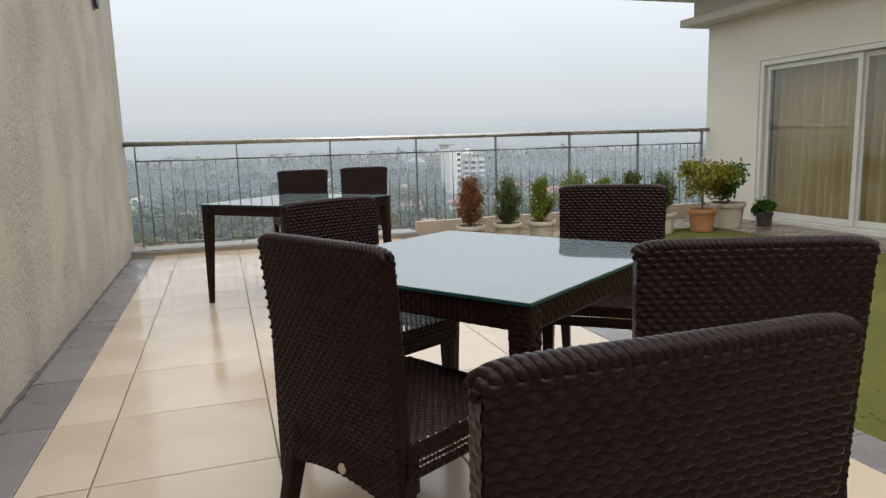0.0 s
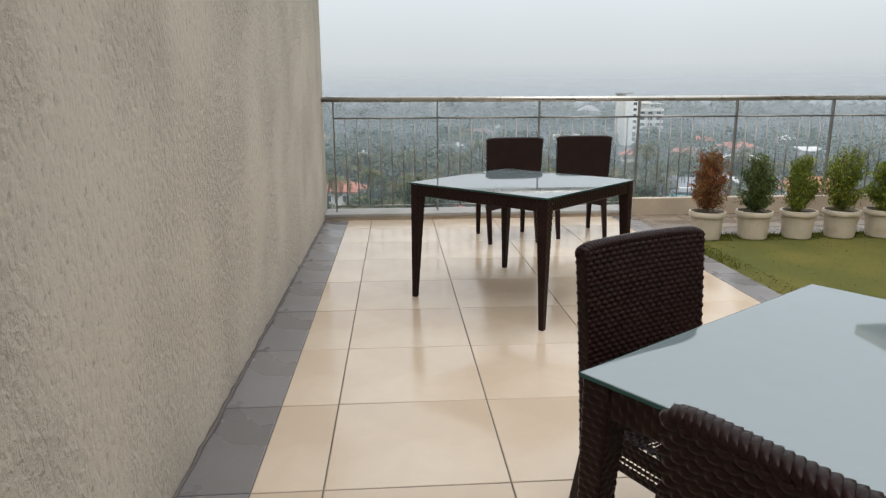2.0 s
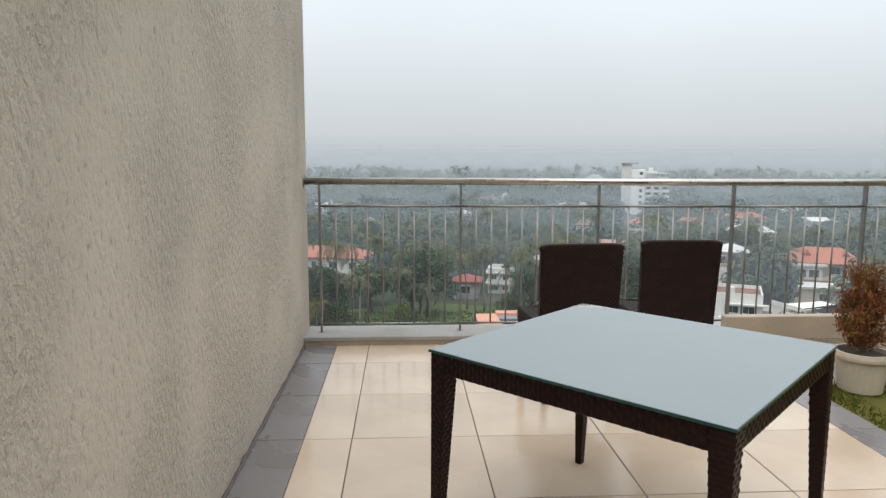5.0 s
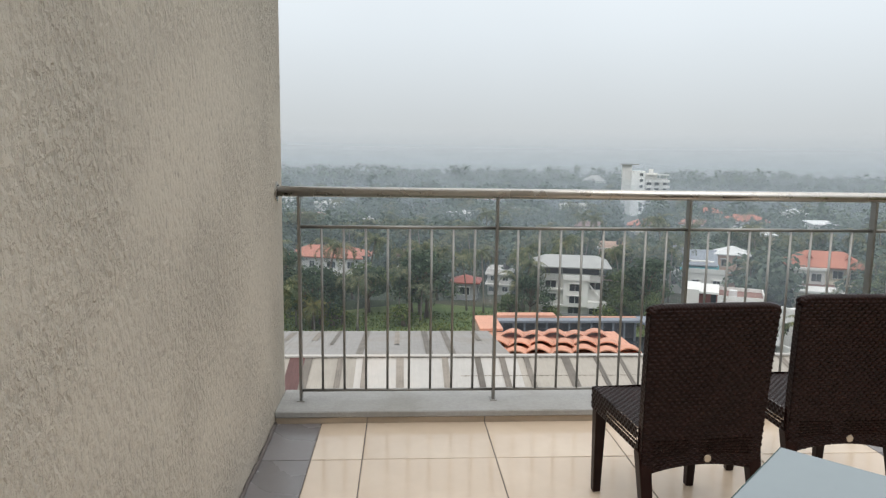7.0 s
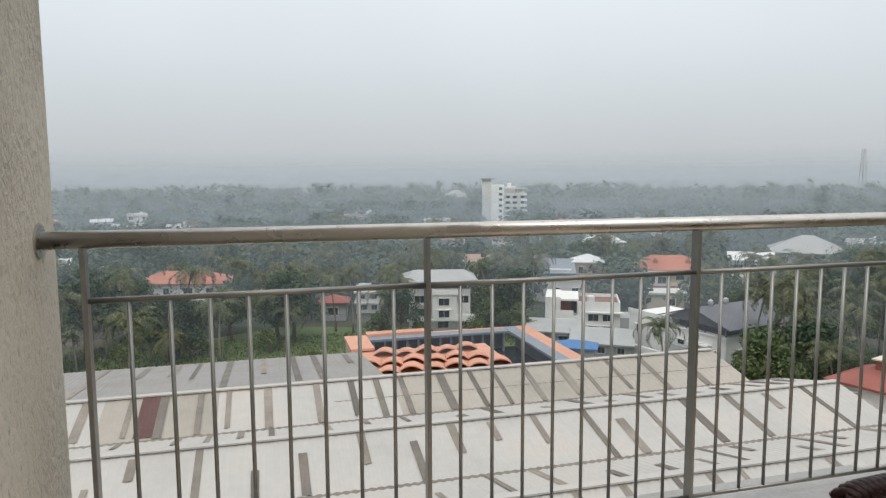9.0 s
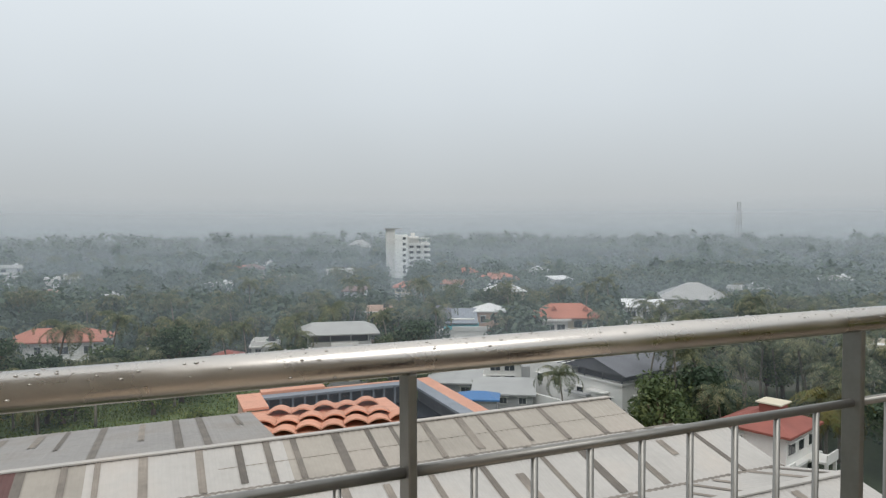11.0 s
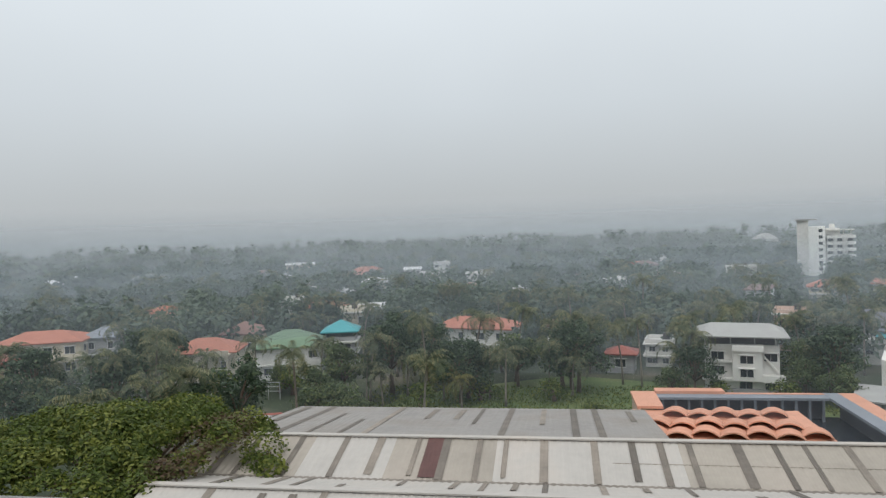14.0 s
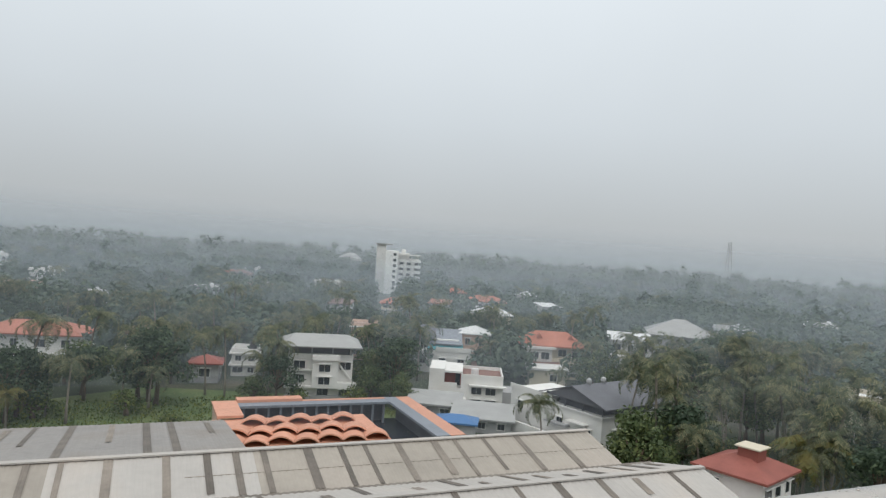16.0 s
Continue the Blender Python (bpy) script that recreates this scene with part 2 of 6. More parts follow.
M_RUST = mat("rust_red_sheet", (0.10, 0.045, 0.04), rough=0.7, vary=0.25, scale=0.6, fine=4)
M_TERRACOURT = mat("orange_roof_paint", (0.60, 0.29, 0.19), rough=0.6, vary=0.14, scale=0.5, fine=4, rand=0.08)
M_DARKGLAZE = mat("dark_court_floor", (0.035, 0.04, 0.05), rough=0.25, vary=0.4, scale=0.3, fine=3)
M_BLUEGREY = mat("blue_grey_roof", (0.20, 0.22, 0.25), rough=0.55, vary=0.15, scale=0.4, fine=3)
M_WALLW = mat("white_house_wall", (0.70, 0.69, 0.66), rough=0.8, vary=0.1, scale=0.3, fine=2.5, second=(0.60, 0.58, 0.54), second_amount=0.35)
M_TOWER = mat("tower_lit_white", (0.86, 0.86, 0.83), rough=0.8, vary=0.06, scale=0.2, fine=1.5)
M_WALLP = mat("pinkish_house_wall", (0.56, 0.40, 0.32), rough=0.8, vary=0.12, scale=0.3, fine=2.5)
M_WALLC = mat("cream_house_wall", (0.60, 0.54, 0.42), rough=0.8, vary=0.12, scale=0.3, fine=2.5)
M_WALLG = mat("grey_house_wall", (0.36, 0.36, 0.36), rough=0.8, vary=0.15, scale=0.3, fine=2.5)
M_RT_ORANGE = mat("orange_tile_roof", (0.40, 0.145, 0.09), rough=0.7, vary=0.2, scale=0.5, fine=5)
M_RT_RED = mat("dull_red_tile_roof", (0.27, 0.085, 0.065), rough=0.7, vary=0.22, scale=0.5, fine=5)
M_RT_GREY = mat("grey_house_roof", (0.33, 0.33, 0.32), rough=0.65, vary=0.15, scale=0.4, fine=4)
M_RT_DARK = mat("dark_grey_roof", (0.11, 0.112, 0.125), rough=0.6, vary=0.2, scale=0.4, fine=4)
M_RT_GREEN = mat("green_sheet_roof", (0.13, 0.21, 0.13), rough=0.6, vary=0.15, scale=0.4, fine=4)
M_RT_TEAL = mat("teal_sheet_roof", (0.06, 0.30, 0.33), rough=0.55, vary=0.12, scale=0.4, fine=4)
M_RT_BROWN = mat("brown_tile_roof", (0.20, 0.11, 0.09), rough=0.7, vary=0.2, scale=0.4, fine=4)
M_RT_WHITE = mat("white_sheet_roof", (0.66, 0.66, 0.65), rough=0.6, vary=0.1, scale=0.4, fine=4)
M_WIN = mat("dark_window_glass", (0.03, 0.035, 0.04), rough=0.12, vary=0.2)
M_LEAF_A = leaf_mat("leaf_mid_green", (0.085, 0.122, 0.05), (0.145, 0.17, 0.066), 0.5, 0.15, 0.3)
M_LEAF_B = leaf_mat("leaf_dark_green", (0.055, 0.088, 0.052), (0.09, 0.122, 0.062), 0.5, 0.15, 0.3)
M_LEAF_C = leaf_mat("leaf_bright_green", (0.082, 0.12, 0.022), (0.14, 0.155, 0.032), 0.5, 0.35)
M_LEAF_D = leaf_mat("leaf_brown_tips", (0.13, 0.085, 0.05), (0.09, 0.10, 0.035), 0.45, 0.3)
M_PALM = leaf_mat("palm_frond", (0.092, 0.115, 0.064), (0.20, 0.19, 0.10), 0.42, 0.4, 0.3)
M_PALMY = leaf_mat("yellow_palm_frond", (0.19, 0.165, 0.05), (0.10, 0.12, 0.04), 0.5, 0.4, 0.3)
M_TRUNK = mat("palm_trunk", (0.22, 0.19, 0.155), rough=0.9, vary=0.3, scale=0.8, fine=6)
# bluer and greyer green than the near leaf colours
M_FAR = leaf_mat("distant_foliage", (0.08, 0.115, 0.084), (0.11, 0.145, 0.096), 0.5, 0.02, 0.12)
M_PIPE = mat("galvanised_rail", (0.42, 0.42, 0.41), rough=0.5, metal=0.4, vary=0.15)
M_TARP = mat("blue_tarpaulin", (0.05, 0.16, 0.36), rough=0.5, vary=0.15)


# see-through tint for added sheets that stand in for distance haze
def haze_sheet_mat(name, density, low, high, tint):
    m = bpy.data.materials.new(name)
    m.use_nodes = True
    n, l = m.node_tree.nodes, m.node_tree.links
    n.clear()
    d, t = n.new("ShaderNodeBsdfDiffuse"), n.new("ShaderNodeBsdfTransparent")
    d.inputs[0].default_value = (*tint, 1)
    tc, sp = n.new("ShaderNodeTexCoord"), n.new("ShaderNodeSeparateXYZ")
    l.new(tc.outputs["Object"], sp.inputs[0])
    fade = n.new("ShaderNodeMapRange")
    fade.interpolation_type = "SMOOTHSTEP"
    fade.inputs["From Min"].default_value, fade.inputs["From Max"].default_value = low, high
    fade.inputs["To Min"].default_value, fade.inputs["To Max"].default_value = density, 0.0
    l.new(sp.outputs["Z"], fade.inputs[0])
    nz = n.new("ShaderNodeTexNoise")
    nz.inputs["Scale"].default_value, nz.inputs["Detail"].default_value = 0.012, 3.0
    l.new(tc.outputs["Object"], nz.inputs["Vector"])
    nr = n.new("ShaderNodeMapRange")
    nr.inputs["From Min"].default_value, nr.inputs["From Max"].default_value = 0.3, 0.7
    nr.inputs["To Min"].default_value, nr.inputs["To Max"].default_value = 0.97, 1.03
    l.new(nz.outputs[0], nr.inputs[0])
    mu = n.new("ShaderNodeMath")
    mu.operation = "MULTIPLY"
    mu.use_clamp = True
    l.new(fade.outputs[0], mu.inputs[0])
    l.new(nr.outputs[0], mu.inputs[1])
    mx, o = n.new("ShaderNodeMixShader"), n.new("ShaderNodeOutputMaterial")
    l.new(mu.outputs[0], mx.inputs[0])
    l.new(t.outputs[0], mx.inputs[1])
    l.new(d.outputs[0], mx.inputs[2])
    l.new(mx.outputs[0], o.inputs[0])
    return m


# ---- mesh helpers ----
def from_arrays(name, verts, faces, material, smooth=False):
    me = bpy.data.meshes.new(name)
    me.from_pydata([tuple(v) for v in verts], [], [tuple(int(i) for i in f) for f in faces])
    me.materials.append(material)
    if smooth:
        me.polygons.foreach_set("use_smooth", [True] * len(me.polygons))
    me.update()
    return me


def mesh_of(name, bm, material, smooth=False):
    me = bpy.data.meshes.new(name)
    bm.normal_update()
    bm.to_mesh(me)
    bm.free()
    me.materials.append(material)
    if smooth:
        me.polygons.foreach_set("use_smooth", [True] * len(me.polygons))
    return me


def hang(name, me, parent=None, label="", m=None):
    ob = new(name, me)
    if parent is not None:
        ob.parent = parent
    if m is not None:
        ob.matrix_basis = m
    return tagged(ob, label)


def part(name, bm, material, parent=None, label="", smooth=False, m=None):
    return hang(name, mesh_of(name, bm, material, smooth), parent, label, m)


def thing(name, label, category, m=None, group=""):
    ob = new(name)
    ob.empty_display_size = 0.1
    if m is not None:
        ob.matrix_basis = m
    return tagged(ob, label, category, group)


def add_box(bm, lo, hi, bevel=0.0, m=None, segments=1):
    r = bmesh.ops.create_cube(bm, size=1.0)
    c = Vector([(a + b) / 2 for a, b in zip(lo, hi)])
    s = [b - a for a, b in zip(lo, hi)]
    for v in r["verts"]:
        v.co = Vector((v.co.x * s[0], v.co.y * s[1], v.co.z * s[2])) + c
    if bevel:
        es = list({e for v in r["verts"] for e in v.link_edges})
        out = bmesh.ops.bevel(bm, geom=es, offset=bevel, segments=segments, affect="EDGES", profile=0.5)
        vs = list({v for f in out["faces"] for v in f.verts} | {v for v in r["verts"] if v.is_valid})
    else:
        vs = r["verts"]
    if m is not None:
        for v in vs:
            v.co = m @ v.co
    return vs


def box_part(name, lo, hi, material, parent=None, label="", bevel=0.0, m=None):
    bm = bmesh.new()
    add_box(bm, lo, hi, bevel)
    return part(name, bm, material, parent, label, m=m)


def add_tube(bm, points, radii, n=10, caps=True):
    rings = []
    for i, p in enumerate(points):
        p = Vector(p)
        a = Vector(points[min(i + 1, len(points) - 1)]) - Vector(points[max(i - 1, 0)])
        q = a.to_track_quat("Z", "Y")
        rings.append([bm.verts.new(p + q @ Vector((math.cos(2 * math.pi * k / n) * radii[i], math.sin(2 * math.pi * k / n) * radii[i], 0))) for k in range(n)])
    for a, b in zip(rings, rings[1:]):
        for k in range(n):
            bm.faces.new((a[k], a[(k + 1) % n], b[(k + 1) % n], b[k]))
    if caps:
        bm.faces.new(list(reversed(rings[0])))
        bm.faces.new(rings[-1])
    return rings


def lathe(bm, profile, n=28):
    rings = [[bm.verts.new((r * math.cos(2 * math.pi * k / n), r * math.sin(2 * math.pi * k / n), z)) for k in range(n)] for r, z in profile]
    for a, b in zip(rings, rings[1:]):
        for k in range(n):
            bm.faces.new((a[k], a[(k + 1) % n], b[(k + 1) % n], b[k]))
    bm.faces.new(list(reversed(rings[0])))
    bm.faces.new(rings[-1])


def leaf_quads(rng, centres, size, aspect=0.55, up=0.35, spread=1.0, out=None):
    """Arrays of small four-cornered leaves at random turns round the given centres."""
    n = len(centres)
    d = rng.normal(size=(n, 3)) * spread
    d[:, 2] += up
    d /= np.linalg.norm(d, axis=1)[:, None]
    e = np.cross(d, rng.normal(size=(n, 3)))
    if out is not None:
        face = out + rng.normal(size=(n, 3)) * 0.5 + np.array([0, 0, 0.35])
        d = np.cross(face, d)
        d /= np.linalg.norm(d, axis=1)[:, None]
        e = np.cross(face, d)
    e /= np.linalg.norm(e, axis=1)[:, None]
    s = (size * rng.uniform(0.6, 1.35, n))[:, None]
    a, b = d * s, e * s * aspect
    v = np.stack([centres - a * 0.5, centres + b * 0.5, centres + a * 0.6, centres - b * 0.5], 1).reshape(-1, 3)
    f = np.arange(4 * n).reshape(-1, 4)
    return v, f


# ---- the terrace: floor, walls, kerb ----
ROWS = [-0.08, -0.5] + [-0.5 - 0.6 * k for k in range(1, 16)]
COLS = [0.232, 0.46, 1.06, 1.66, 2.26, 2.86]
GAP = 0.005


def tile_mesh(name, w, d, material, bevel=0.003, h=0.02):
    """A tile with softened top edges; its top lies at height 0."""
    w, d = w / 2 - GAP / 2, d / 2 - GAP / 2
    low = [(-w, -d, -h), (w, -d, -h), (w, d, -h), (-w, d, -h)]
    mid = [(x, y, -bevel * 0.6) for x, y, _ in low]
    top = [(math.copysign(w - bevel, x), math.copysign(d - bevel, y), 0) for x, y, _ in low]
    faces = [(8, 9, 10, 11)]
    for k in range(4):
        j = (k + 1) % 4
        faces += [(k, j, 4 + j, 4 + k), (4 + k, 4 + j, 8 + j, 8 + k)]
    return from_arrays(name, low + mid + top, faces, material)


def lay_tiles(parent, name, xs, ys, material):
    made = {}
    for x0, x1 in zip(xs, xs[1:]):
        for y1, y0 in zip(ys, ys[1:]):
            key = (round(x1 - x0, 3), round(y1 - y0, 3))
            if key not in made:
                made[key] = tile_mesh(name, *key, material)
            tilt = random.uniform(-0.0016, 0.0016)
            hang(name, made[key], parent, m=Matrix.Translation(((x0 + x1) / 2, (y0 + y1) / 2, random.uniform(-0.0008, 0))) @ pose(0, 0, 0, math.degrees(tilt), math.degrees(random.uniform(-0.0012, 0.0012))))


floor = tagged(box_part("floor", (0.0, -9.5, -0.18), (3.07, 0.0, -0.004), M_GROUT), "wet cream tiled terrace floor with grey border", "floor", kind="structure")

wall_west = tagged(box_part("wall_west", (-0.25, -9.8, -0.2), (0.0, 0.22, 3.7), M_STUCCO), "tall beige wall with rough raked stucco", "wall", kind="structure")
wall_south = tagged(box_part("wall_south", (0.0, -9.8, -0.2), (7.3, -9.5, 3.7), M_PAINT), "plain cream painted rear wall of the terrace", "wall", kind="structure")
terrace_body = tagged(box_part("building_body", (-0.25, -9.5, -27.0), (12.0, 0.2, -0.18), M_PAINT), "tall cream building carrying the terrace", "building", kind="structure")

parapet = tagged(box_part("parapet", (3.09, -0.03, -0.1), (7.3, 0.05, 0.17), M_RISER, bevel=0.006), "low tan tiled upstand behind the plant pots", "kerb", kind="structure")
bm = bmesh.new()
add_box(bm, (0.0, -0.092, 0.03), (3.08, 0.24, 0.064), 0.005)
add_box(bm, (0.0, -0.062, -0.18), (3.08, 0.24, 0.03))
add_box(bm, (3.08, 0.05, -0.18), (7.3, 0.24, 0.042))
kerb = tagged(part("kerb", bm, M_KERB), "low weathered concrete kerb under the railing", "kerb", kind="structure")
riser_mesh = {}
x = 0.0
for x1 in [0.46 + 0.6 * k for k in range(5)] + [3.07]:
    w = round(x1 - x, 3)
    if w not in riser_mesh:
        bm = bmesh.new()
        add_box(bm, (-w / 2 + 0.002, -0.078, -0.02), (w / 2 - 0.002, -0.063, 0.029), 0.002)
        riser_mesh[w] = mesh_of("riser_tile", bm, M_RISER)
    hang("riser_tile", riser_mesh[w], kerb, m=Matrix.Translation(((x + x1) / 2, 0.0, 0.0)))
    x = x1

# a bead of mortar and dirt along the wall's foot
bm = bmesh.new()
pts = [(0.004 + random.uniform(0, 0.008), -9.4 + 0.07 * k, 0.002 + random.uniform(-0.002, 0.004)) for k in range(134)]
add_tube(bm, pts, [random.uniform(0.006, 0.012) for _ in pts], 6)
tagged(part("trim", bm, M_GROUT, smooth=True), "crumbly cement bead along the wall's foot", "trim", kind="structure")

# ---- lawn ----
lawn = tagged(box_part("lawn", (3.07, -9.5, -0.18), (6.45, -1.05, -0.012), M_TURF), "short yellow-green lawn beside the tiles", "lawn", kind="structure")
rng = np.random.default_rng(4)
n = 60000
c = np.stack([rng.uniform(3.06, 6.44, n), -1.05 - 8.4 * rng.uniform(0, 1, n) ** 1.5, np.full(n, -0.012)], 1)
edge = np.clip(1 - np.minimum(c[:, 0] - 3.06, -1.05 - c[:, 1]) / 0.22, 0, 1)
keep = (edge > 0.02) | (rng.random(n) < 0.1)
c, edge, n = c[keep], edge[keep], int(keep.sum())
h = rng.uniform(0.003, 0.008, n) + edge * rng.uniform(0.0, 0.055, n) * (c[:, 1] > -2.2)
a = rng.uniform(0, 2 * np.pi, n)
side = np.stack([np.cos(a), np.sin(a), np.zeros(n)], 1) * 0.0045
tip = c + np.stack([rng.normal(0, 0.012, n), rng.normal(0, 0.012, n), h], 1)
v = np.stack([c - side, c + side, tip], 1).reshape(-1, 3)
grass = tagged(hang("grass", from_arrays("grass", v, np.arange(3 * n).reshape(-1, 3), M_BLADE)), "short yellow-green turf with longer tufts at the edge", "grass", kind="stuff")
path = tagged(box_part("pavement", (6.45, -9.5, -0.18), (7.3, -1.05, -0.004), M_GROUT), "wet brown paving strip before the glass door", "paving", kind="structure")
paving = tagged(box_part("pavement", (3.07, -1.05, -0.18), (7.3, 0.0, -0.004), M_GROUT), "wet brown paving behind the plant pots", "paving", kind="structure")

# ---- railing ----
railing = thing("railing", "wet stainless steel railing with upright bars on the kerb", "railing")
bm = bmesh.new()
add_tube(bm, [(0.0, 0.07, 1.158), (3.6, 0.07, 1.158), (7.3, 0.07, 1.158)], [0.026] * 3, 20)
part("handrail", bm, M_STEEL, railing, "round brushed steel handrail with water drops", smooth=True)
bm = bmesh.new()
add_tube(bm, [(0.0, 0.07, 1.158), (0.006, 0.07, 1.158)], [0.05] * 2, 20)
part("wall_flange", bm, M_STEEL, railing)
POSTX = [0.11 + 1.012 * k for k in range(8)]
bm = bmesh.new()
add_box(bm, (-0.007, -0.022, 0.03), (0.007, 0.022, 1.136), 0.002)
post_me = mesh_of("post", bm, M_POST)
bm = bmesh.new()
add_box(bm, (-0.02, -0.03, 0.041), (0.02, 0.03, 0.068), 0.002)
foot_me = mesh_of("foot_plate", bm, M_POST)
bm = bmesh.new()
add_tube(bm, [(0, 0, 0.122), (0, 0, 0.98)], [0.0065] * 2, 8)
bar_me = mesh_of("bar", bm, M_POST, True)
for k, px in enumerate(POSTX):
    post = hang("post", post_me, railing, m=Matrix.Translation((px, 0.075, 0)))
    hang("foot_plate", foot_me, post)
for x0, x1 in zip(POSTX, POSTX[1:]):
    for z, r in ((0.98, 0.009), (0.118, 0.008)):
        bm = bmesh.new()
        add_tube(bm, [(x0, 0.075, z), (x1, 0.075, z)], [r] * 2, 10)
        part("cross_rail", bm, M_POST, railing, smooth=True)
    for k in range(1, 9):
        hang("bar", bar_me, railing, m=Matrix.Translation((x0 + (x1 - x0) * k / 9, 0.075, 0)))
# water drops along the handrail
drop = random.Random(5)
bm = bmesh.new()
for k in range(420):
    ang = drop.gauss(0.25, 0.75)
    x = drop.uniform(0.4, 4.6)
    p = Matrix.Translation((x, 0.07 - 0.0258 * math.sin(ang), 1.158 + 0.0258 * math.cos(ang)))
    bmesh.ops.create_icosphere(bm, subdivisions=1, radius=drop.uniform(0.001, 0.0028), matrix=p @ Matrix.Diagonal((1.4, 1, 0.7, 1)))
part("water_drops", bm, M_STEEL, railing, "clinging rain drops", smooth=True)["kind"] = "stuff"

spout = thing("wall_spout", "dark round pipe stub in the stucco wall", "pipe", pose(0, -0.92, 2.39, 0, 90, 0))
bm = bmesh.new()
add_tube(bm, [(0, 0, -0.01), (0, 0, 0.045)], [0.078, 0.078], 18)
part("pipe", bm, M_BLACK, spout, smooth=False)
bm = bmesh.new()
add_tube(bm, [(0, 0, 0.0), (0, 0, 0.012)], [0.095, 0.09], 18)
part("collar", bm, M_KERB, spout)


# ---- wicker furniture ----
def weave_sheet(u_len, v_len, stake=0.022, strand=0.0095, depth=0.005, bow=None, thick=0.0):
    """Woven panel in the x-z plane, front towards -y: strands run along x and pass over and under upright stakes."""
    per = 3
    nu = max(2, int(round(u_len / stake))) * per
    nv = max(2, int(round(v_len / strand)))
    prof = ((0.0, 0.0), (0.18, 0.75), (0.5, 1.0), (0.82, 0.75))
    zs, hs, par = [], [], []
    for r in range(nv):
        for f, hgt in prof:
            zs.append((r + f) / nv * v_len)
            hs.append(hgt)
            par.append(r % 2)
    zs.append(v_len), hs.append(0.0), par.append(0)
    us = np.linspace(0, u_len, nu + 1)
    zs, hs, par = np.array(zs), np.array(hs), np.array(par)
    wave = 0.5 + 0.5 * np.cos(np.pi / per * np.arange(nu + 1)[None, :] + np.pi * par[:, None])
    y = -depth * hs[:, None] * (0.12 + 0.88 * wave)
    X, Z = np.meshgrid(us - u_len / 2, zs)
    verts = np.stack([X, y, Z], -1).reshape(-1, 3)
    w = nu + 1
    i = (np.arange(len(zs) - 1)[:, None] * w + np.arange(nu)[None, :]).reshape(-1)
    return verts, np.stack([i, i + 1, i + w + 1, i + w], 1)


def joined(pieces):
    vs, fs, base = [], [], 0
    for v, f in pieces:
        vs.append(v)
        fs.append(f + base)
        base += len(v)
    return np.concatenate(vs), np.concatenate(fs)


def turned(vf, m):
    v, f = vf
    a = np.array(m)
    return v @ a[:3, :3].T + a[:3, 3], f


def woven_tube(w, d, h, **kw):
    """A woven sleeve of rectangular section w by d, standing h high on the origin."""
    v, f = weave_sheet(2 * (w + d), h, **kw)
    u, out = v[:, 0] + w + d, -v[:, 1]
    out = np.where((d < 0.05) & (((u > w) & (u < w + d)) | (u > 2 * w + d)), out * 0.3, out)
    x = np.select([u < w, u < w + d, u < 2 * w + d], [u - w / 2, w / 2 + out, w / 2 - (u - w - d)], -w / 2 - out)
    y = np.select([u < w, u < w + d, u < 2 * w + d], [-d / 2 - out, u - w - d / 2, d / 2 + out], d / 2 - (u - 2 * w - d))
    return np.stack([x, y, v[:, 2]], 1), f


def leg_mesh(name, h, top, bottom, material):
    bm = bmesh.new()
    vs = add_box(bm, (-0.5, -0.5, 0), (0.5, 0.5, h), 0.0)
    for v in vs:
        s = top if v.co.z > h / 2 else bottom
        v.co.x *= s
        v.co.y *= s
    bmesh.ops.bevel(bm, geom=list(bm.edges), offset=0.005, segments=2, affect="EDGES", profile=0.5)
    return mesh_of(name, bm, material)


def woven_leg(h, top, bottom):
    v, f = woven_tube(top, top, h, stake=0.0165, strand=0.015, depth=0.0035)
    k = bottom / top + (1 - bottom / top) * (v[:, 2:3] / h)
    out = (top - bottom) / 2 * (1 - v[:, 2:3] / h)
    return np.concatenate([v[:, :2] * k + out, v[:, 2:3]], 1), f


def opened(v, f, inside):
    """Leaves slots between the strands of a weave where inside(x, y, z) holds for a face's middle."""
    c = v[f].mean(1)
    rows = np.arange(len(f))
    slot = (rows // OPEN_ROW[0] % 4 == 3) & (rows % OPEN_ROW[0] % 3 != 0)
    return f[~(slot & inside(c[:, 0], c[:, 1], c[:, 2]))]


OPEN_ROW = [1]


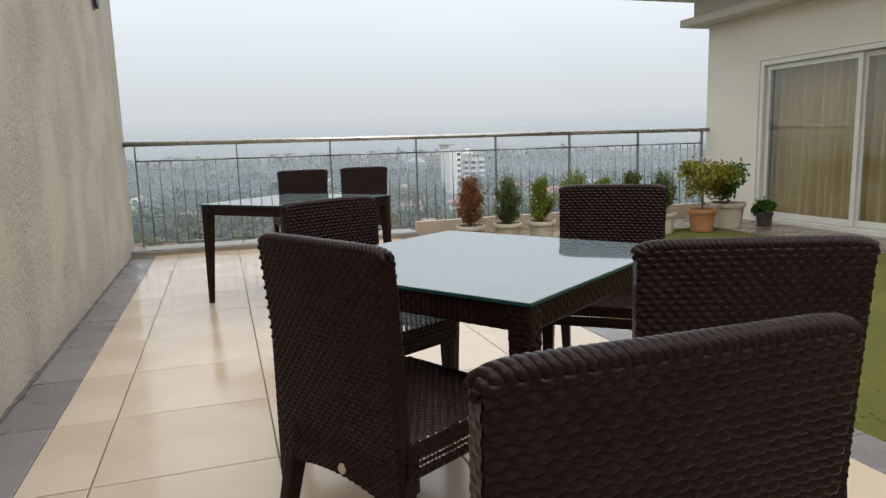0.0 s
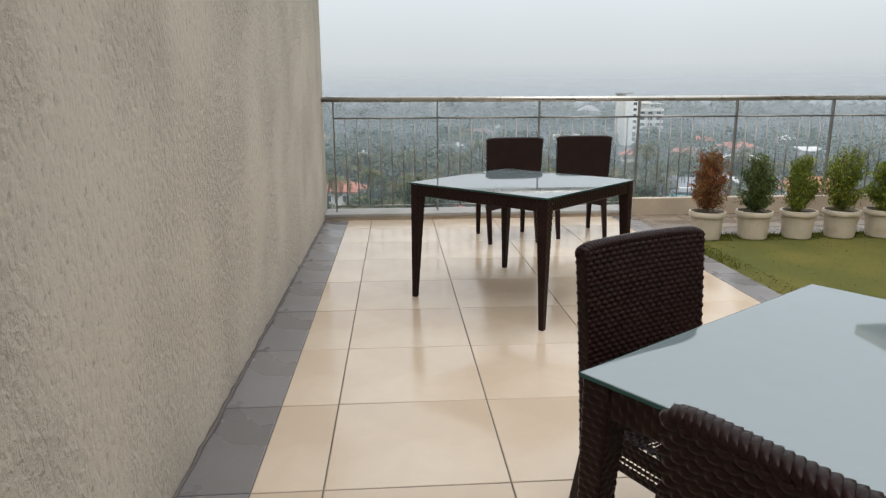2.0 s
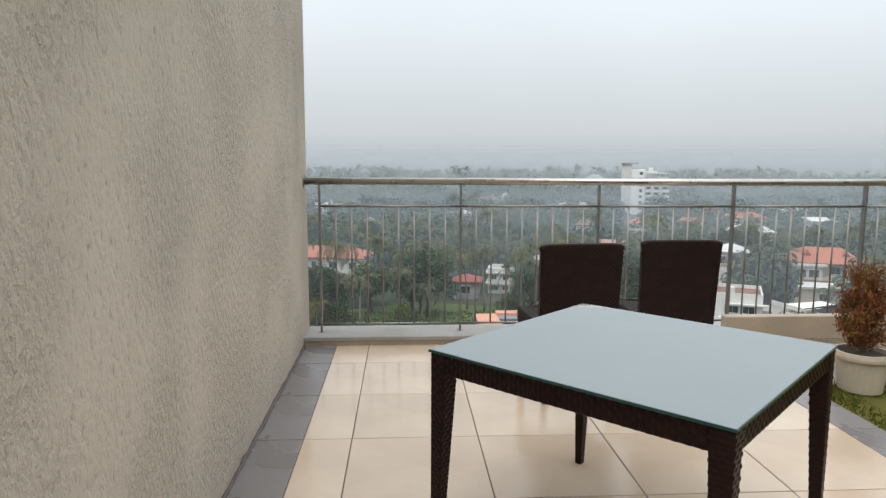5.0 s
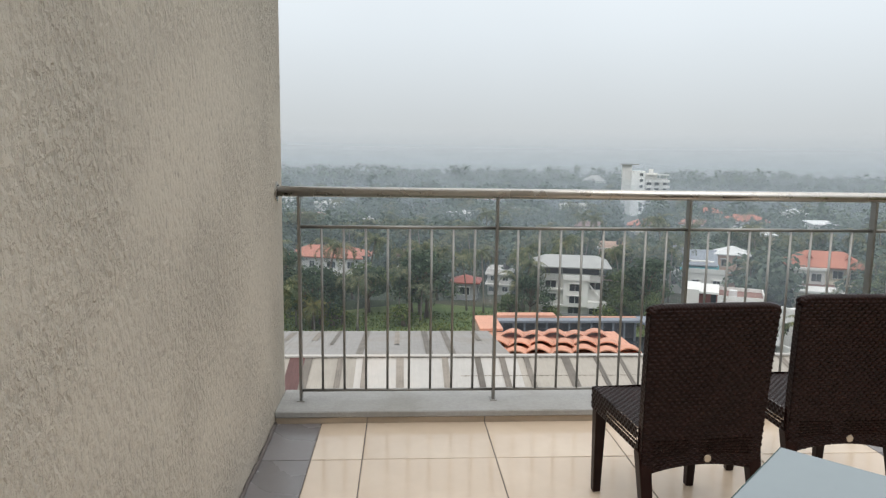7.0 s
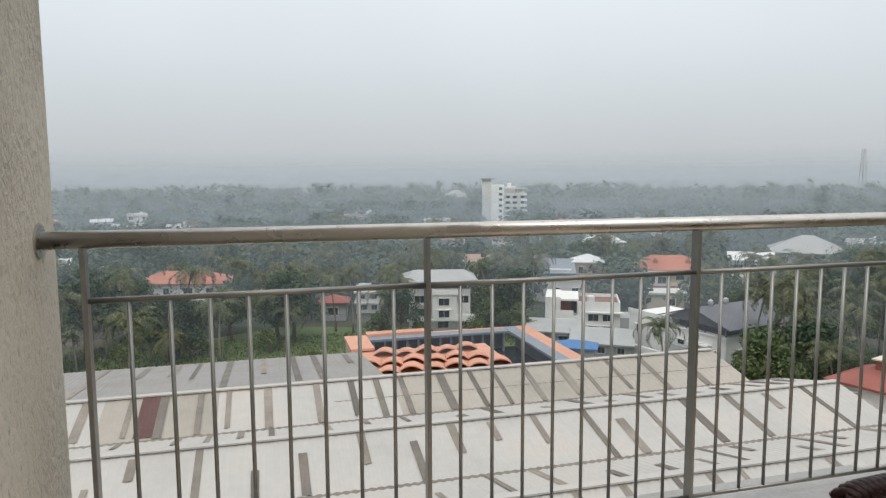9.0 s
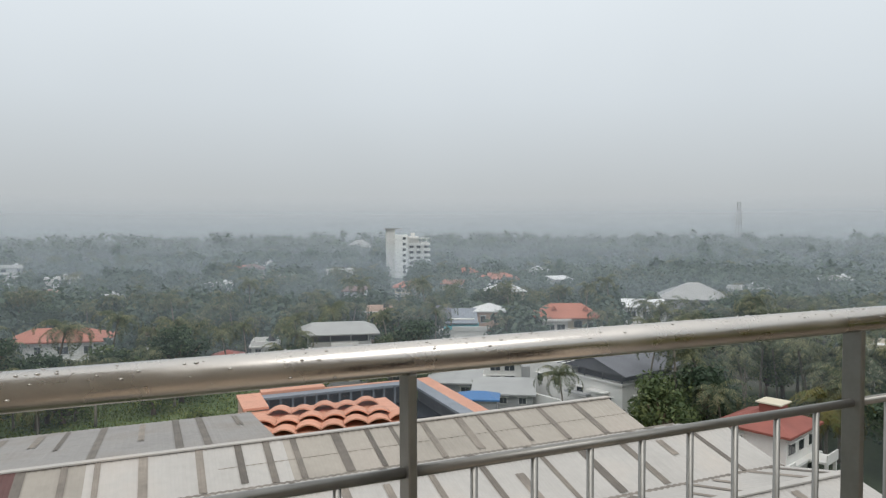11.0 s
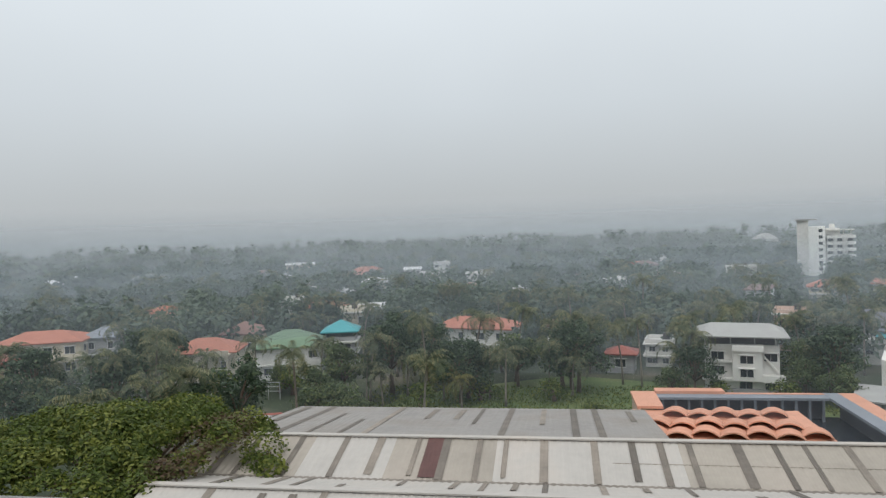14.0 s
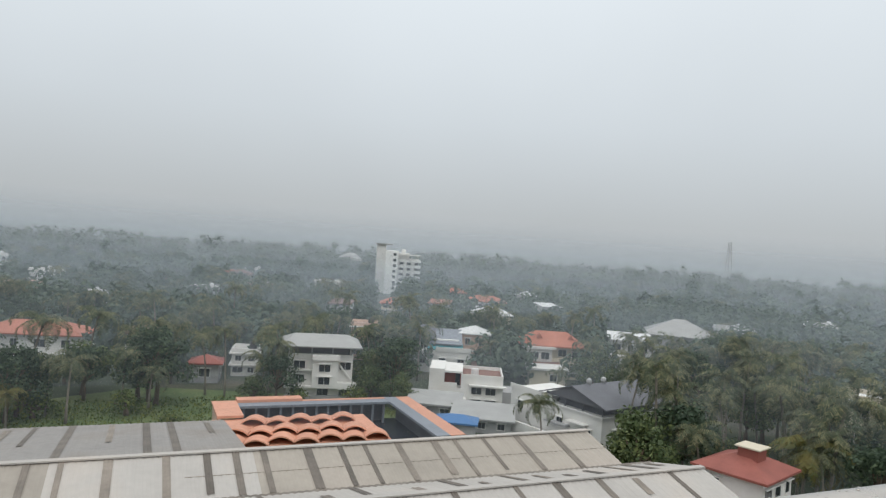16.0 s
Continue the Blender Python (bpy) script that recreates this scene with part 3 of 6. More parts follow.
def build_chair(m):
    """A chair that faces +y; its origin is on the floor under the back's middle."""
    ch = thing("wicker_chair", "dark brown woven wicker dining chair with tall back", "chair", m, "wicker chairs on the terrace")
    w, top, low = 0.46, 0.850, 0.265
    # back: slightly reclined, bowed and dished
    def bend(v):
        z = v[:, 2] + low
        t = np.clip((z - 0.3) / 0.55, 0, 2)
        y = v[:, 1] - 0.035 * t ** 1.4
        dish = -0.010 * (1 - (2 * v[:, 0] / w) ** 2) * np.clip(t, 0, 1)
        crown = 0.003 * (1 - (2 * v[:, 0] / w) ** 2) * np.clip((z - 0.6) / 0.25, 0, 1)
        arch = 0.035 * (1 - (2 * v[:, 0] / w) ** 2) * np.clip(1 - (z - low) / 0.12, 0, 1)
        return np.stack([v[:, 0] * (0.95 + 0.05 * t), y + dish, z + crown + arch], 1)
    v, f = woven_tube(w, 0.034, top - low, stake=0.0125, strand=0.0128, depth=0.006)
    OPEN_ROW[0] = int(round(2 * (w + 0.034) / 0.0125)) * 3
    f = opened(v, f, lambda x, y, z: (z > 0.06) & (z < 0.13) & (np.abs(x) < 0.19) & (np.abs(x + 0.03) > 0.02))
    v = v + np.array([0, 0.017, 0])
    hang("backrest", from_arrays("backrest", bend(v), f, M_WICKER, True), ch)
    # plaited roll over the top edge
    for ph in (0, math.pi * 2 / 3, math.pi * 4 / 3):
        bm = bmesh.new()
        pts = []
        for k in range(121):
            s = k / 120
            xx = (s - 0.5) * w
            a = ph + s * math.pi * 2 * 13
            crown = 0.003 * (1 - (2 * xx / w) ** 2) - 0.012 * abs(2 * s - 1) ** 14
            pts.append((xx, 0.017 - 0.035 - 0.010 * (1 - (2 * xx / w) ** 2) + 0.012 * math.cos(a), top + 0.004 + crown + 0.008 * math.sin(a)))
        add_tube(bm, pts, [0.0088] * len(pts), 6)
        part("braid_strand", bm, M_WICKER, ch, smooth=True)
    # seat: a woven rim round an open-weave panel on two rails
    v, f = woven_tube(0.45, 0.43, 0.085, stake=0.0125, strand=0.0142, depth=0.0046)
    OPEN_ROW[0] = int(round(2 * 0.88 / 0.0125)) * 3
    f = opened(v, f, lambda x, y, z: (z > 0.02) & (z < 0.05))
    hang("seat_rim", from_arrays("seat_rim", v + np.array([0, 0.235, 0.346]), f, M_WICKER, True), ch)
    v, f = weave_sheet(0.45, 0.43, stake=0.0125, strand=0.0134, depth=0.005)
    OPEN_ROW[0] = int(round(0.45 / 0.0125)) * 3
    f = opened(v, f, lambda x, y, z: (np.abs(x) < 0.19) & (z > 0.04) & (z < 0.39))
    v, f = turned((v, f), pose(0, 0.02, 0.431, -90, 0, 0))
    v[:, 2] -= 0.010 * (1 - (v[:, 0] / 0.225) ** 2)
    hang("seat", from_arrays("seat", v, f, M_WICKER, True), ch)
    for ry in (0.03, 0.415):
        box_part("seat_rail", (-0.215, ry, 0.35), (0.215, ry + 0.025, 0.376), M_FRAME, ch)
    lm = leg_mesh("leg", 0.355, 0.046, 0.032, M_WICKER)
    for lx, ly, tilt in ((-0.202, -0.055, -14), (0.202, -0.055, -14), (-0.202, 0.425, 1), (0.202, 0.425, 1)):
        hang("leg", lm, ch, m=Matrix.Translation((lx, ly, 0.004 if ly < 0 else 0.0)) @ pose(0, 0, 0, tilt, 0, 0))
    bm = bmesh.new()
    add_tube(bm, [(0, 0, 0), (0, -0.004, 0)], [0.014, 0.012], 14)
    part("badge", bm, M_RISER, ch, "small round metal badge", m=pose(0.02, -0.004, 0.322))
    return ch


def facing(x, y, angle):
    return pose(x, y, 0, 0, 0, angle) @ Matrix.Translation((0, -0.025, 0))


first_chair = build_chair(facing(1.66, -1.195, 5))
for x, y, ang in ((2.272, -1.045, 1), (1.175, -6.08, -62), (1.356, -5.015, -153), (2.55, -5.045, 142), (1.94, -6.507, -21), (1.38, -6.99, 0)):
    copy_thing(first_chair, facing(x, y, ang) @ Matrix.Diagonal((0.93 if ang == -153 else 1.0, 1, 1, 1)))


def build_table(m, side=0.95, top=0.705):
    t = thing("wicker_table", "square dark wicker table with grey glass top", "table", m, "wicker tables on the terrace")
    h = side / 2
    bm = bmesh.new()
    add_box(bm, (-h - 0.004, -h - 0.004, top - 0.009), (h + 0.004, h + 0.004, top), 0.002, segments=2)
    part("glass_top", bm, M_TOP, t, "pale grey reflective glass sheet")
    bm = bmesh.new()
    for lo, hi in (((-h - 0.006, -h - 0.006), (h + 0.006, -h - 0.0045)), ((-h - 0.006, h + 0.0045), (h + 0.006, h + 0.006)), ((-h - 0.006, -h - 0.0045), (-h - 0.0045, h + 0.0045)), ((h + 0.0045, -h - 0.0045), (h + 0.006, h + 0.0045))):
        add_box(bm, (*lo, top - 0.009), (*hi, top - 0.0015))
    part("glass_edge", bm, M_GLASSEDGE, t, "dark green polished glass edge")
    box_part("underboard", (-h + 0.03, -h + 0.03, top - 0.03), (h - 0.03, h - 0.03, top - 0.012), M_FRAME, t)
    for k in range(4):
        v, f = woven_tube(0.062, 0.032, side - 0.03, stake=0.0155, strand=0.017, depth=0.0035)
        hang("apron", from_arrays("apron", v, f, M_WICKER, True), t, m=pose(0, 0, 0, 0, 0, 90 * k) @ pose(-h + 0.015, -h + 0.02, top - 0.044, 0, 90, 0))
    v, f = woven_leg(top - 0.012, 0.062, 0.027)
    lm = from_arrays("leg", v, f, M_WICKER, True)
    for k in range(4):
        leg = hang("leg", lm, t, m=pose(0, 0, 0, 0, 0, 90 * k) @ pose(h - 0.031, h - 0.031, 0))
        box_part("foot", (0.0035, 0.0035, 0.0), (0.0315, 0.0315, 0.012), M_FRAME, leg, bevel=0.002)
    return t


first_table = build_table(pose(1.465, -2.66, 0, 0, 0, 44.5))
copy_thing(first_table, pose(1.715, -5.575, 0, 0, 0, 34.0))


# ---- pots and plants ----
def build_pot(m, r=0.15, h=0.24, material=M_POT, label="round cream plant pot with a broad rim"):
    p = thing("plant_pot", label, "plant pot", m, "plant pots on the terrace")
    bm = bmesh.new()
    lathe(bm, [(r * 0.72, 0), (r * 0.78, 0.01), (r * 0.9, h * 0.78), (r * 0.92, h * 0.82), (r, h * 0.83), (r * 1.02, h * 0.9), (r, h), (r * 0.9, h), (r * 0.88, h * 0.9)], 28)
    part("pot", bm, material, p, smooth=False)
    bm = bmesh.new()
    lathe(bm, [(r * 0.86, h * 0.86), (r * 0.87, h * 0.905), (r * 0.3, h * 0.925)], 20)
    part("soil", bm, M_SOIL, p, "dark damp soil")
    return p


def build_conifer(m, seed, height, radius, material, label):
    pl = thing("potted_shrub", label, "shrub", m, "small conifers in pots")
    r = np.random.default_rng(seed)
    bm = bmesh.new()
    add_tube(bm, [(0, 0, -0.02), (0.006, 0, height * 0.3), (0, 0.004, height * 0.7)], [0.014, 0.011, 0.005], 8)
    tips = []
    for k in range(64):
        t = r.uniform(0.05, 0.95)
        a = r.uniform(0, 2 * np.pi)
        rad = radius * (np.sin(np.pi * min(1, 0.15 + t * 0.85)) ** 0.7) * r.uniform(0.6, 1.02)
        base = Vector((0, 0, height * t * 0.6))
        tip = Vector((math.cos(a) * rad, math.sin(a) * rad, height * (0.12 + t * 0.88)))
        add_tube(bm, [base, (base + tip) / 2 + Vector((0, 0, -0.02)), tip], [0.005, 0.004, 0.002], 5)
        tips.append((base, tip))
    part("woody_stem", bm, M_BARK, pl)
    cs = []
    for base, tip in tips:
        for s in r.uniform(0.2, 1.1, 84):
            p = base.lerp(tip, s)
            cs.append(np.array(p) + r.normal(0, 0.02, 3))
    cs = np.array(cs)
    v, f = leaf_quads(r, cs, 0.029, 0.3, 1.3)
    hang("foliage", from_arrays("foliage", v, f, material), pl)
    return pl


POTS = [(3.36, 0.52, 0.15, M_CONIFER_RUST, "rusty brown half-dead conifer in a cream pot"), (3.77, 0.50, 0.145, M_CONIFER_DARK, "dark green small conifer in a cream pot"),
        (4.16, 0.46, 0.135, M_CONIFER, "fresh green small conifer in a cream pot"), (4.54, 0.55, 0.15, M_CONIFER, "tall fresh green conifer in a cream pot"),
        (4.91, 0.44, 0.14, M_CONIFER, "fresh green bushy conifer in a cream pot"), (5.27, 0.50, 0.15, M_CONIFER_DARK, "dark green bushy conifer in a cream pot"),
        (5.66, 0.48, 0.14, M_CONIFER_DARK, "dark green small conifer in a cream pot")]
for k, (x, hh, rr, mm, lb) in enumerate(POTS):
    y = -1.13 - 0.01 * k
    build_pot(pose(x, y, 0.0 if y > -1.05 else -0.012, 0, 0, 40 * k))
    build_conifer(pose(x, y, 0.205, 0, 0, 70 * k), 30 + k, hh * 1.03, rr * 1.15, mm, lb)


def build_bush(m, seed, height, radius, stem, material, label, flat=0.75):
    pl = thing("potted_bush", label, "plant", m)
    r = np.random.default_rng(seed)
    bm = bmesh.new()
    cs = []
    for k in range(12):
        a = r.uniform(0, 2 * np.pi)
        d = r.normal(size=3)
        d /= np.linalg.norm(d)
        tip = np.array([0, 0, stem + height * 0.5]) + d * np.array([radius, radius, height * 0.5]) * r.uniform(0.6, 1.0)
        add_tube(bm, [(0, 0, 0), (0, 0, stem), tuple(tip)], [0.014, 0.011, 0.004], 6)
        cs.append(tip + r.normal(size=(150, 3)) * radius * 0.22)
    part("woody_stem", bm, M_BARK, pl)
    v, f = leaf_quads(r, np.concatenate(cs), 0.05, 0.5, 0.5)
    hang("foliage", from_arrays("foliage", v, f, material), pl)
    return pl


build_pot(pose(6.15, -1.25, -0.012), 0.16, 0.26, M_TERRA, "round orange terracotta plant pot")
build_bush(pose(6.15, -1.25, 0.21), 71, 0.34, 0.28, 0.26, M_YELLOW, "spreading yellow-green bush in a terracotta pot")
build_pot(pose(6.62, -1.12, -0.012), 0.20, 0.30, M_POT, "large straight cream plant pot")
build_bush(pose(6.62, -1.12, 0.25), 72, 0.36, 0.24, 0.12, M_SHRUB, "round dark green bush in a cream pot")
build_pot(pose(6.98, -1.32, -0.012), 0.10, 0.18, M_DARKPOT, "small dark plastic plant pot beside the door")
build_bush(pose(6.98, -1.32, 0.14), 73, 0.12, 0.10, 0.02, M_SHRUB, "small green seedling in a dark pot")

# ---- the flat beside the terrace ----
bm = bmesh.new()
for lo, hi in (((7.3, -0.81, -0.2), (7.52, 0.12, 3.0)), ((7.3, -6.1, 1.955), (7.52, -0.81, 3.0)), ((7.3, -9.8, -0.2), (7.52, -6.1, 3.0)), ((7.3, -6.1, -0.2), (7.52, -0.81, -0.01))):
    add_box(bm, lo, hi)
tagged(part("wall_east", bm, M_PAINT), "cream painted wall with a wide sliding door", "wall", kind="structure")
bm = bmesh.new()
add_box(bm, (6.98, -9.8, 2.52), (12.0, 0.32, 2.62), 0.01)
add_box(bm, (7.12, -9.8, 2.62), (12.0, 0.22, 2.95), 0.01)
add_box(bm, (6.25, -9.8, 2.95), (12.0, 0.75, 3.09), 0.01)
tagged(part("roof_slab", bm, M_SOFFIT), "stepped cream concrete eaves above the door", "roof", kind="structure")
bm = bmesh.new()
add_box(bm, (10.4, -9.8, -0.2), (10.6, 0.1, 2.5))
add_box(bm, (7.52, -0.1, -0.2), (10.4, 0.1, 2.5))
tagged(part("wall_room", bm, M_ROOM), "dim room wall behind the curtains", "wall", kind="structure")
tagged(box_part("floor_room", (7.52, -9.8, -0.2), (10.4, -0.1, 0.0), M_ROOM), "dim room floor behind the curtains", "floor", kind="structure")
door = thing("sliding_door", "white framed glass sliding door reflecting the terrace", "door")
door["kind"] = "structure"
bm = bmesh.new()
add_box(bm, (7.31, -0.87, -0.01), (7.45, -0.812, 1.953), 0.004)
add_box(bm, (7.31, -6.1, 1.895), (7.45, -0.87, 1.953), 0.004)
add_box(bm, (7.29, -6.1, -0.01), (7.47, -0.87, 0.05), 0.004)
part("door_frame", bm, M_WHITE, door, "white aluminium outer frame")
for k in range(4):
    y1, xo = -0.875 - 1.27 * k, 7.36 + 0.035 * (k % 2)
    y0 = y1 - 1.29
    bm = bmesh.new()
    for lo, hi in (((y1 - 0.055, 0.055), (y1, 1.893)), ((y0, 0.055), (y0 + 0.055, 1.893)), ((y0 + 0.055, 0.055), (y1 - 0.055, 0.125)), ((y0 + 0.055, 1.835), (y1 - 0.055, 1.893))):
        add_box(bm, (xo, lo[0], lo[1]), (xo + 0.03, hi[0], hi[1]), 0.003)
    leaf = part("door_leaf", bm, M_WHITE, door)
    pane = box_part("pane", (xo + 0.012, y0 + 0.05, 0.12), (xo + 0.018, y1 - 0.05, 1.84), M_PANE, leaf, "clear glass pane")
    pane.visible_shadow = False
curtain = thing("curtain", "long pleated beige curtain inside the glass door", "curtain")
ys = np.linspace(-6.0, -0.84, 900)
zs = np.linspace(0.02, 2.2, 5)
X = 7.56 + 0.045 * np.sin(ys * 55 + 1.3 * np.sin(ys * 7)) + 0.02 * np.sin(ys * 23)
v = np.stack([np.repeat(X[None], 5, 0) + 0.01 * zs[:, None], np.repeat(ys[None], 5, 0), np.repeat(zs[:, None], 900, 1)], -1).reshape(-1, 3)
i = (np.arange(4)[:, None] * 900 + np.arange(899)[None]).reshape(-1)
hang("cloth", from_arrays("cloth", v, np.stack([i, i + 1, i + 901, i + 900], 1), M_CURTAIN, True), curtain)
bm = bmesh.new()
add_tube(bm, [(7.56, -6.05, 2.22), (7.56, -0.95, 2.22)], [0.015] * 2, 10)
part("rod", bm, M_WHITE, curtain)

# ---- the town below ----
G = -27.0
ground = tagged(hang("ground", from_arrays("ground", [(-3000, -500, G), (3000, -500, G), (3000, 4000, G), (-3000, 4000, G)], [(0, 1, 2, 3)], M_GROUND)), "dark wooded ground of the town below", "ground", kind="structure")
bm = bmesh.new()
ring = [bm.verts.new((x, y, G + 0.05)) for x, y in ((-30, 76), (44, 76), (46, 104), (38, 110), (27, 120), (4, 128), (-8, 122), (-24, 112), (-32, 90))]
bm.faces.new(ring)
tagged(part("field", bm, M_FIELD), "rough green grass field behind the long roof", "field", kind="structure")


def at(x, y, z=G, turn=0.0):
    return pose(x, y, z, 0, 0, turn)


def hip_roof(bm, w, d, z, rise, over=0.7, ridge=None, thick=0.25):
    w, d = w / 2 + over, d / 2 + over
    k = max(0.0, w - d) if ridge is None else ridge
    low = [bm.verts.new(p) for p in ((-w, -d, z - thick), (w, -d, z - thick), (w, d, z - thick), (-w, d, z - thick))]
    a = [bm.verts.new(p) for p in ((-w, -d, z), (w, -d, z), (w, d, z), (-w, d, z))]
    r = [bm.verts.new((-k, 0, z + rise)), bm.verts.new((k, 0, z + rise))] if k > 0.01 else [bm.verts.new((0, 0, z + rise))] * 2
    bm.faces.new(list(reversed(low)))
    for i in range(4):
        j = (i + 1) % 4
        bm.faces.new((low[i], low[j], a[j], a[i]))
    if k > 0.01:
        bm.faces.new((a[0], a[1], r[1], r[0]))
        bm.faces.new((a[2], a[3], r[0], r[1]))
    else:
        bm.faces.new((a[0], a[1], r[0]))
        bm.faces.new((a[2], a[3], r[0]))
    bm.faces.new((a[1], a[2], r[1]))
    bm.faces.new((a[3], a[0], r[0]))


def window(parent, x, y, z, w, h, side, frame_mat):
    """A window with frame, sill and dark pane on the front (0), right (1) or left (2) wall."""
    m = pose(x, y, z, 0, 0, (0, 90, -90)[side])
    t = 0.1
    vs = []
    for yy in (-0.1, 0.05):
        for ex in (t, 0.0):
            vs += [(-w / 2 - ex, yy, -h / 2 - ex), (w / 2 + ex, yy, -h / 2 - ex), (w / 2 + ex, yy, h / 2 + ex), (-w / 2 - ex, yy, h / 2 + ex)]
    fs = []
    for i in range(4):
        j = (i + 1) % 4
        fs += [(i, j, 4 + j, 4 + i), (8 + j, 8 + i, 12 + i, 12 + j), (j, i, 8 + i, 8 + j), (4 + i, 4 + j, 12 + j, 12 + i)]
    win = hang("window", from_arrays("window", vs, fs, frame_mat), parent, m=m)
    box_part("hood", (-w / 2 - 0.3, -0.45, h / 2 + t), (w / 2 + 0.3, 0.02, h / 2 + t + 0.12), frame_mat, win)
    box_part("pane", (-w / 2, -0.04, -h / 2), (-0.03, 0.03, h / 2), M_WIN, win)
    box_part("pane", (0.03, -0.04, -h / 2), (w / 2, 0.03, h / 2), M_WIN, win)


def house(label, x, y, w, d, turn, height, wall, roof, kind="hip", rise=2.2, storeys=2, bays=3, porch=False, gap=0.0, name="house"):
    """A house with its front towards local -y; height is that of the eaves."""
    h = thing(name, label, "house", at(x, y, G, turn), "houses of the town")
    r = random.Random(int(x * 7 + y * 13))
    top = height - gap
    bm = bmesh.new()
    add_box(bm, (-w / 2, -d / 2, -0.5), (w / 2, d / 2, top))
    part("wall", bm, wall, h)
    sh = top / storeys
    bm = bmesh.new()
    for s in range(1, storeys + (1 if gap or kind == "flat" else 0)):
        add_box(bm, (-w / 2 - 0.5, -d / 2 - 0.7, s * sh - 0.2), (w / 2 + 0.5, d / 2 + 0.3, s * sh + 0.08))
    if bm.verts:
        part("floor_band", bm, M_WALLW if wall is not M_WALLW else wall, h)
    else:
        bm.free()
    if gap:
        for sx in (-1, 0, 1):
            for sy in (-1, 1):
                box_part("post", (sx * (w / 2 - 0.3) - 0.1, sy * (d / 2 - 0.3) - 0.1, top), (sx * (w / 2 - 0.3) + 0.1, sy * (d / 2 - 0.3) + 0.1, height), M_WALLG, h)
        bm = bmesh.new()
        for lo, hi in (((-w / 2, -d / 2), (w / 2, -d / 2 + 0.15)), ((-w / 2, d / 2 - 0.15), (w / 2, d / 2)), ((-w / 2, -d / 2 + 0.15), (-w / 2 + 0.15, d / 2 - 0.15)), ((w / 2 - 0.15, -d / 2 + 0.15), (w / 2, d / 2 - 0.15))):
            add_box(bm, (*lo, top + 0.1), (*hi, top + min(0.9, gap * 0.6)))
        part("parapet", bm, wall, h)
    if kind == "hip":
        bm = bmesh.new()
        hip_roof(bm, w, d, height + 0.25, rise)
        rf = part("roof", bm, roof, h)
    elif kind == "flat":
        bm = bmesh.new()
        for lo, hi in (((-w / 2 - 0.15, -d / 2 - 0.15), (w / 2 + 0.15, -d / 2)), ((-w / 2 - 0.15, d / 2), (w / 2 + 0.15, d / 2 + 0.15)), ((-w / 2 - 0.15, -d / 2), (-w / 2, d / 2)), ((w / 2, -d / 2), (w / 2 + 0.15, d / 2))):
            add_box(bm, (*lo, height - 0.3), (*hi, height + 0.9))
        part("parapet", bm, wall, h)
        bm = bmesh.new()
        add_tube(bm, [(w * 0.25, d * 0.2, height), (w * 0.25, d * 0.2, height + 1.5)], [0.7, 0.7], 14)
        add_tube(bm, [(w * 0.25, d * 0.2, height + 1.5), (w * 0.25, d * 0.2, height + 1.75)], [0.7, 0.25], 14)
        part("water_tank", bm, M_RT_WHITE if r.random() < 0.6 else M_BLACK, h)
    else:
        bm = bmesh.new()
        add_box(bm, (-w / 2 - 0.6, -d / 2 - 0.8, height), (w / 2 + 0.6, d / 2 + 0.6, height + 0.25))
        for v in bm.verts:
            v.co.z += (v.co.y + d / 2) * 0.1
        part("roof", bm, roof, h)
    for s in range(storeys):
        z = s * sh + sh * 0.55
        for b in range(bays):
            xx = (b + 0.5) / bays * w - w / 2
            if r.random() < 0.9:
                window(h, xx, -d / 2, z, r.choice((1.1, 1.5, 1.9)), min(1.5, sh * 0.42), 0, M_WALLW)
        for side, sx in ((1, 1), (2, -1)):
            for yy in (-0.22, 0.25):
                if r.random() < 0.7:
                    window(h, sx * w / 2, yy * d, z, 1.2, min(1.3, sh * 0.4), side, M_WALLW)
    if porch:
        bm = bmesh.new()
        add_box(bm, (w * 0.05, -d / 2 - 2.6, sh * 0.95), (w * 0.45, -d / 2, sh * 0.95 + 0.25))
        add_box(bm, (w * 0.05, -d / 2 - 2.6, sh * 0.95 + 0.25), (w * 0.45, -d / 2 - 2.45, sh * 0.95 + 1.1))
        add_box(bm, (w * 0.07, -d / 2 - 2.5, 0), (w * 0.07 + 0.3, -d / 2 - 2.2, sh * 0.95))
        add_box(bm, (w * 0.43 - 0.3, -d / 2 - 2.5, 0), (w * 0.43, -d / 2 - 2.2, sh * 0.95))
        part("balcony", bm, wall, h)
    return h


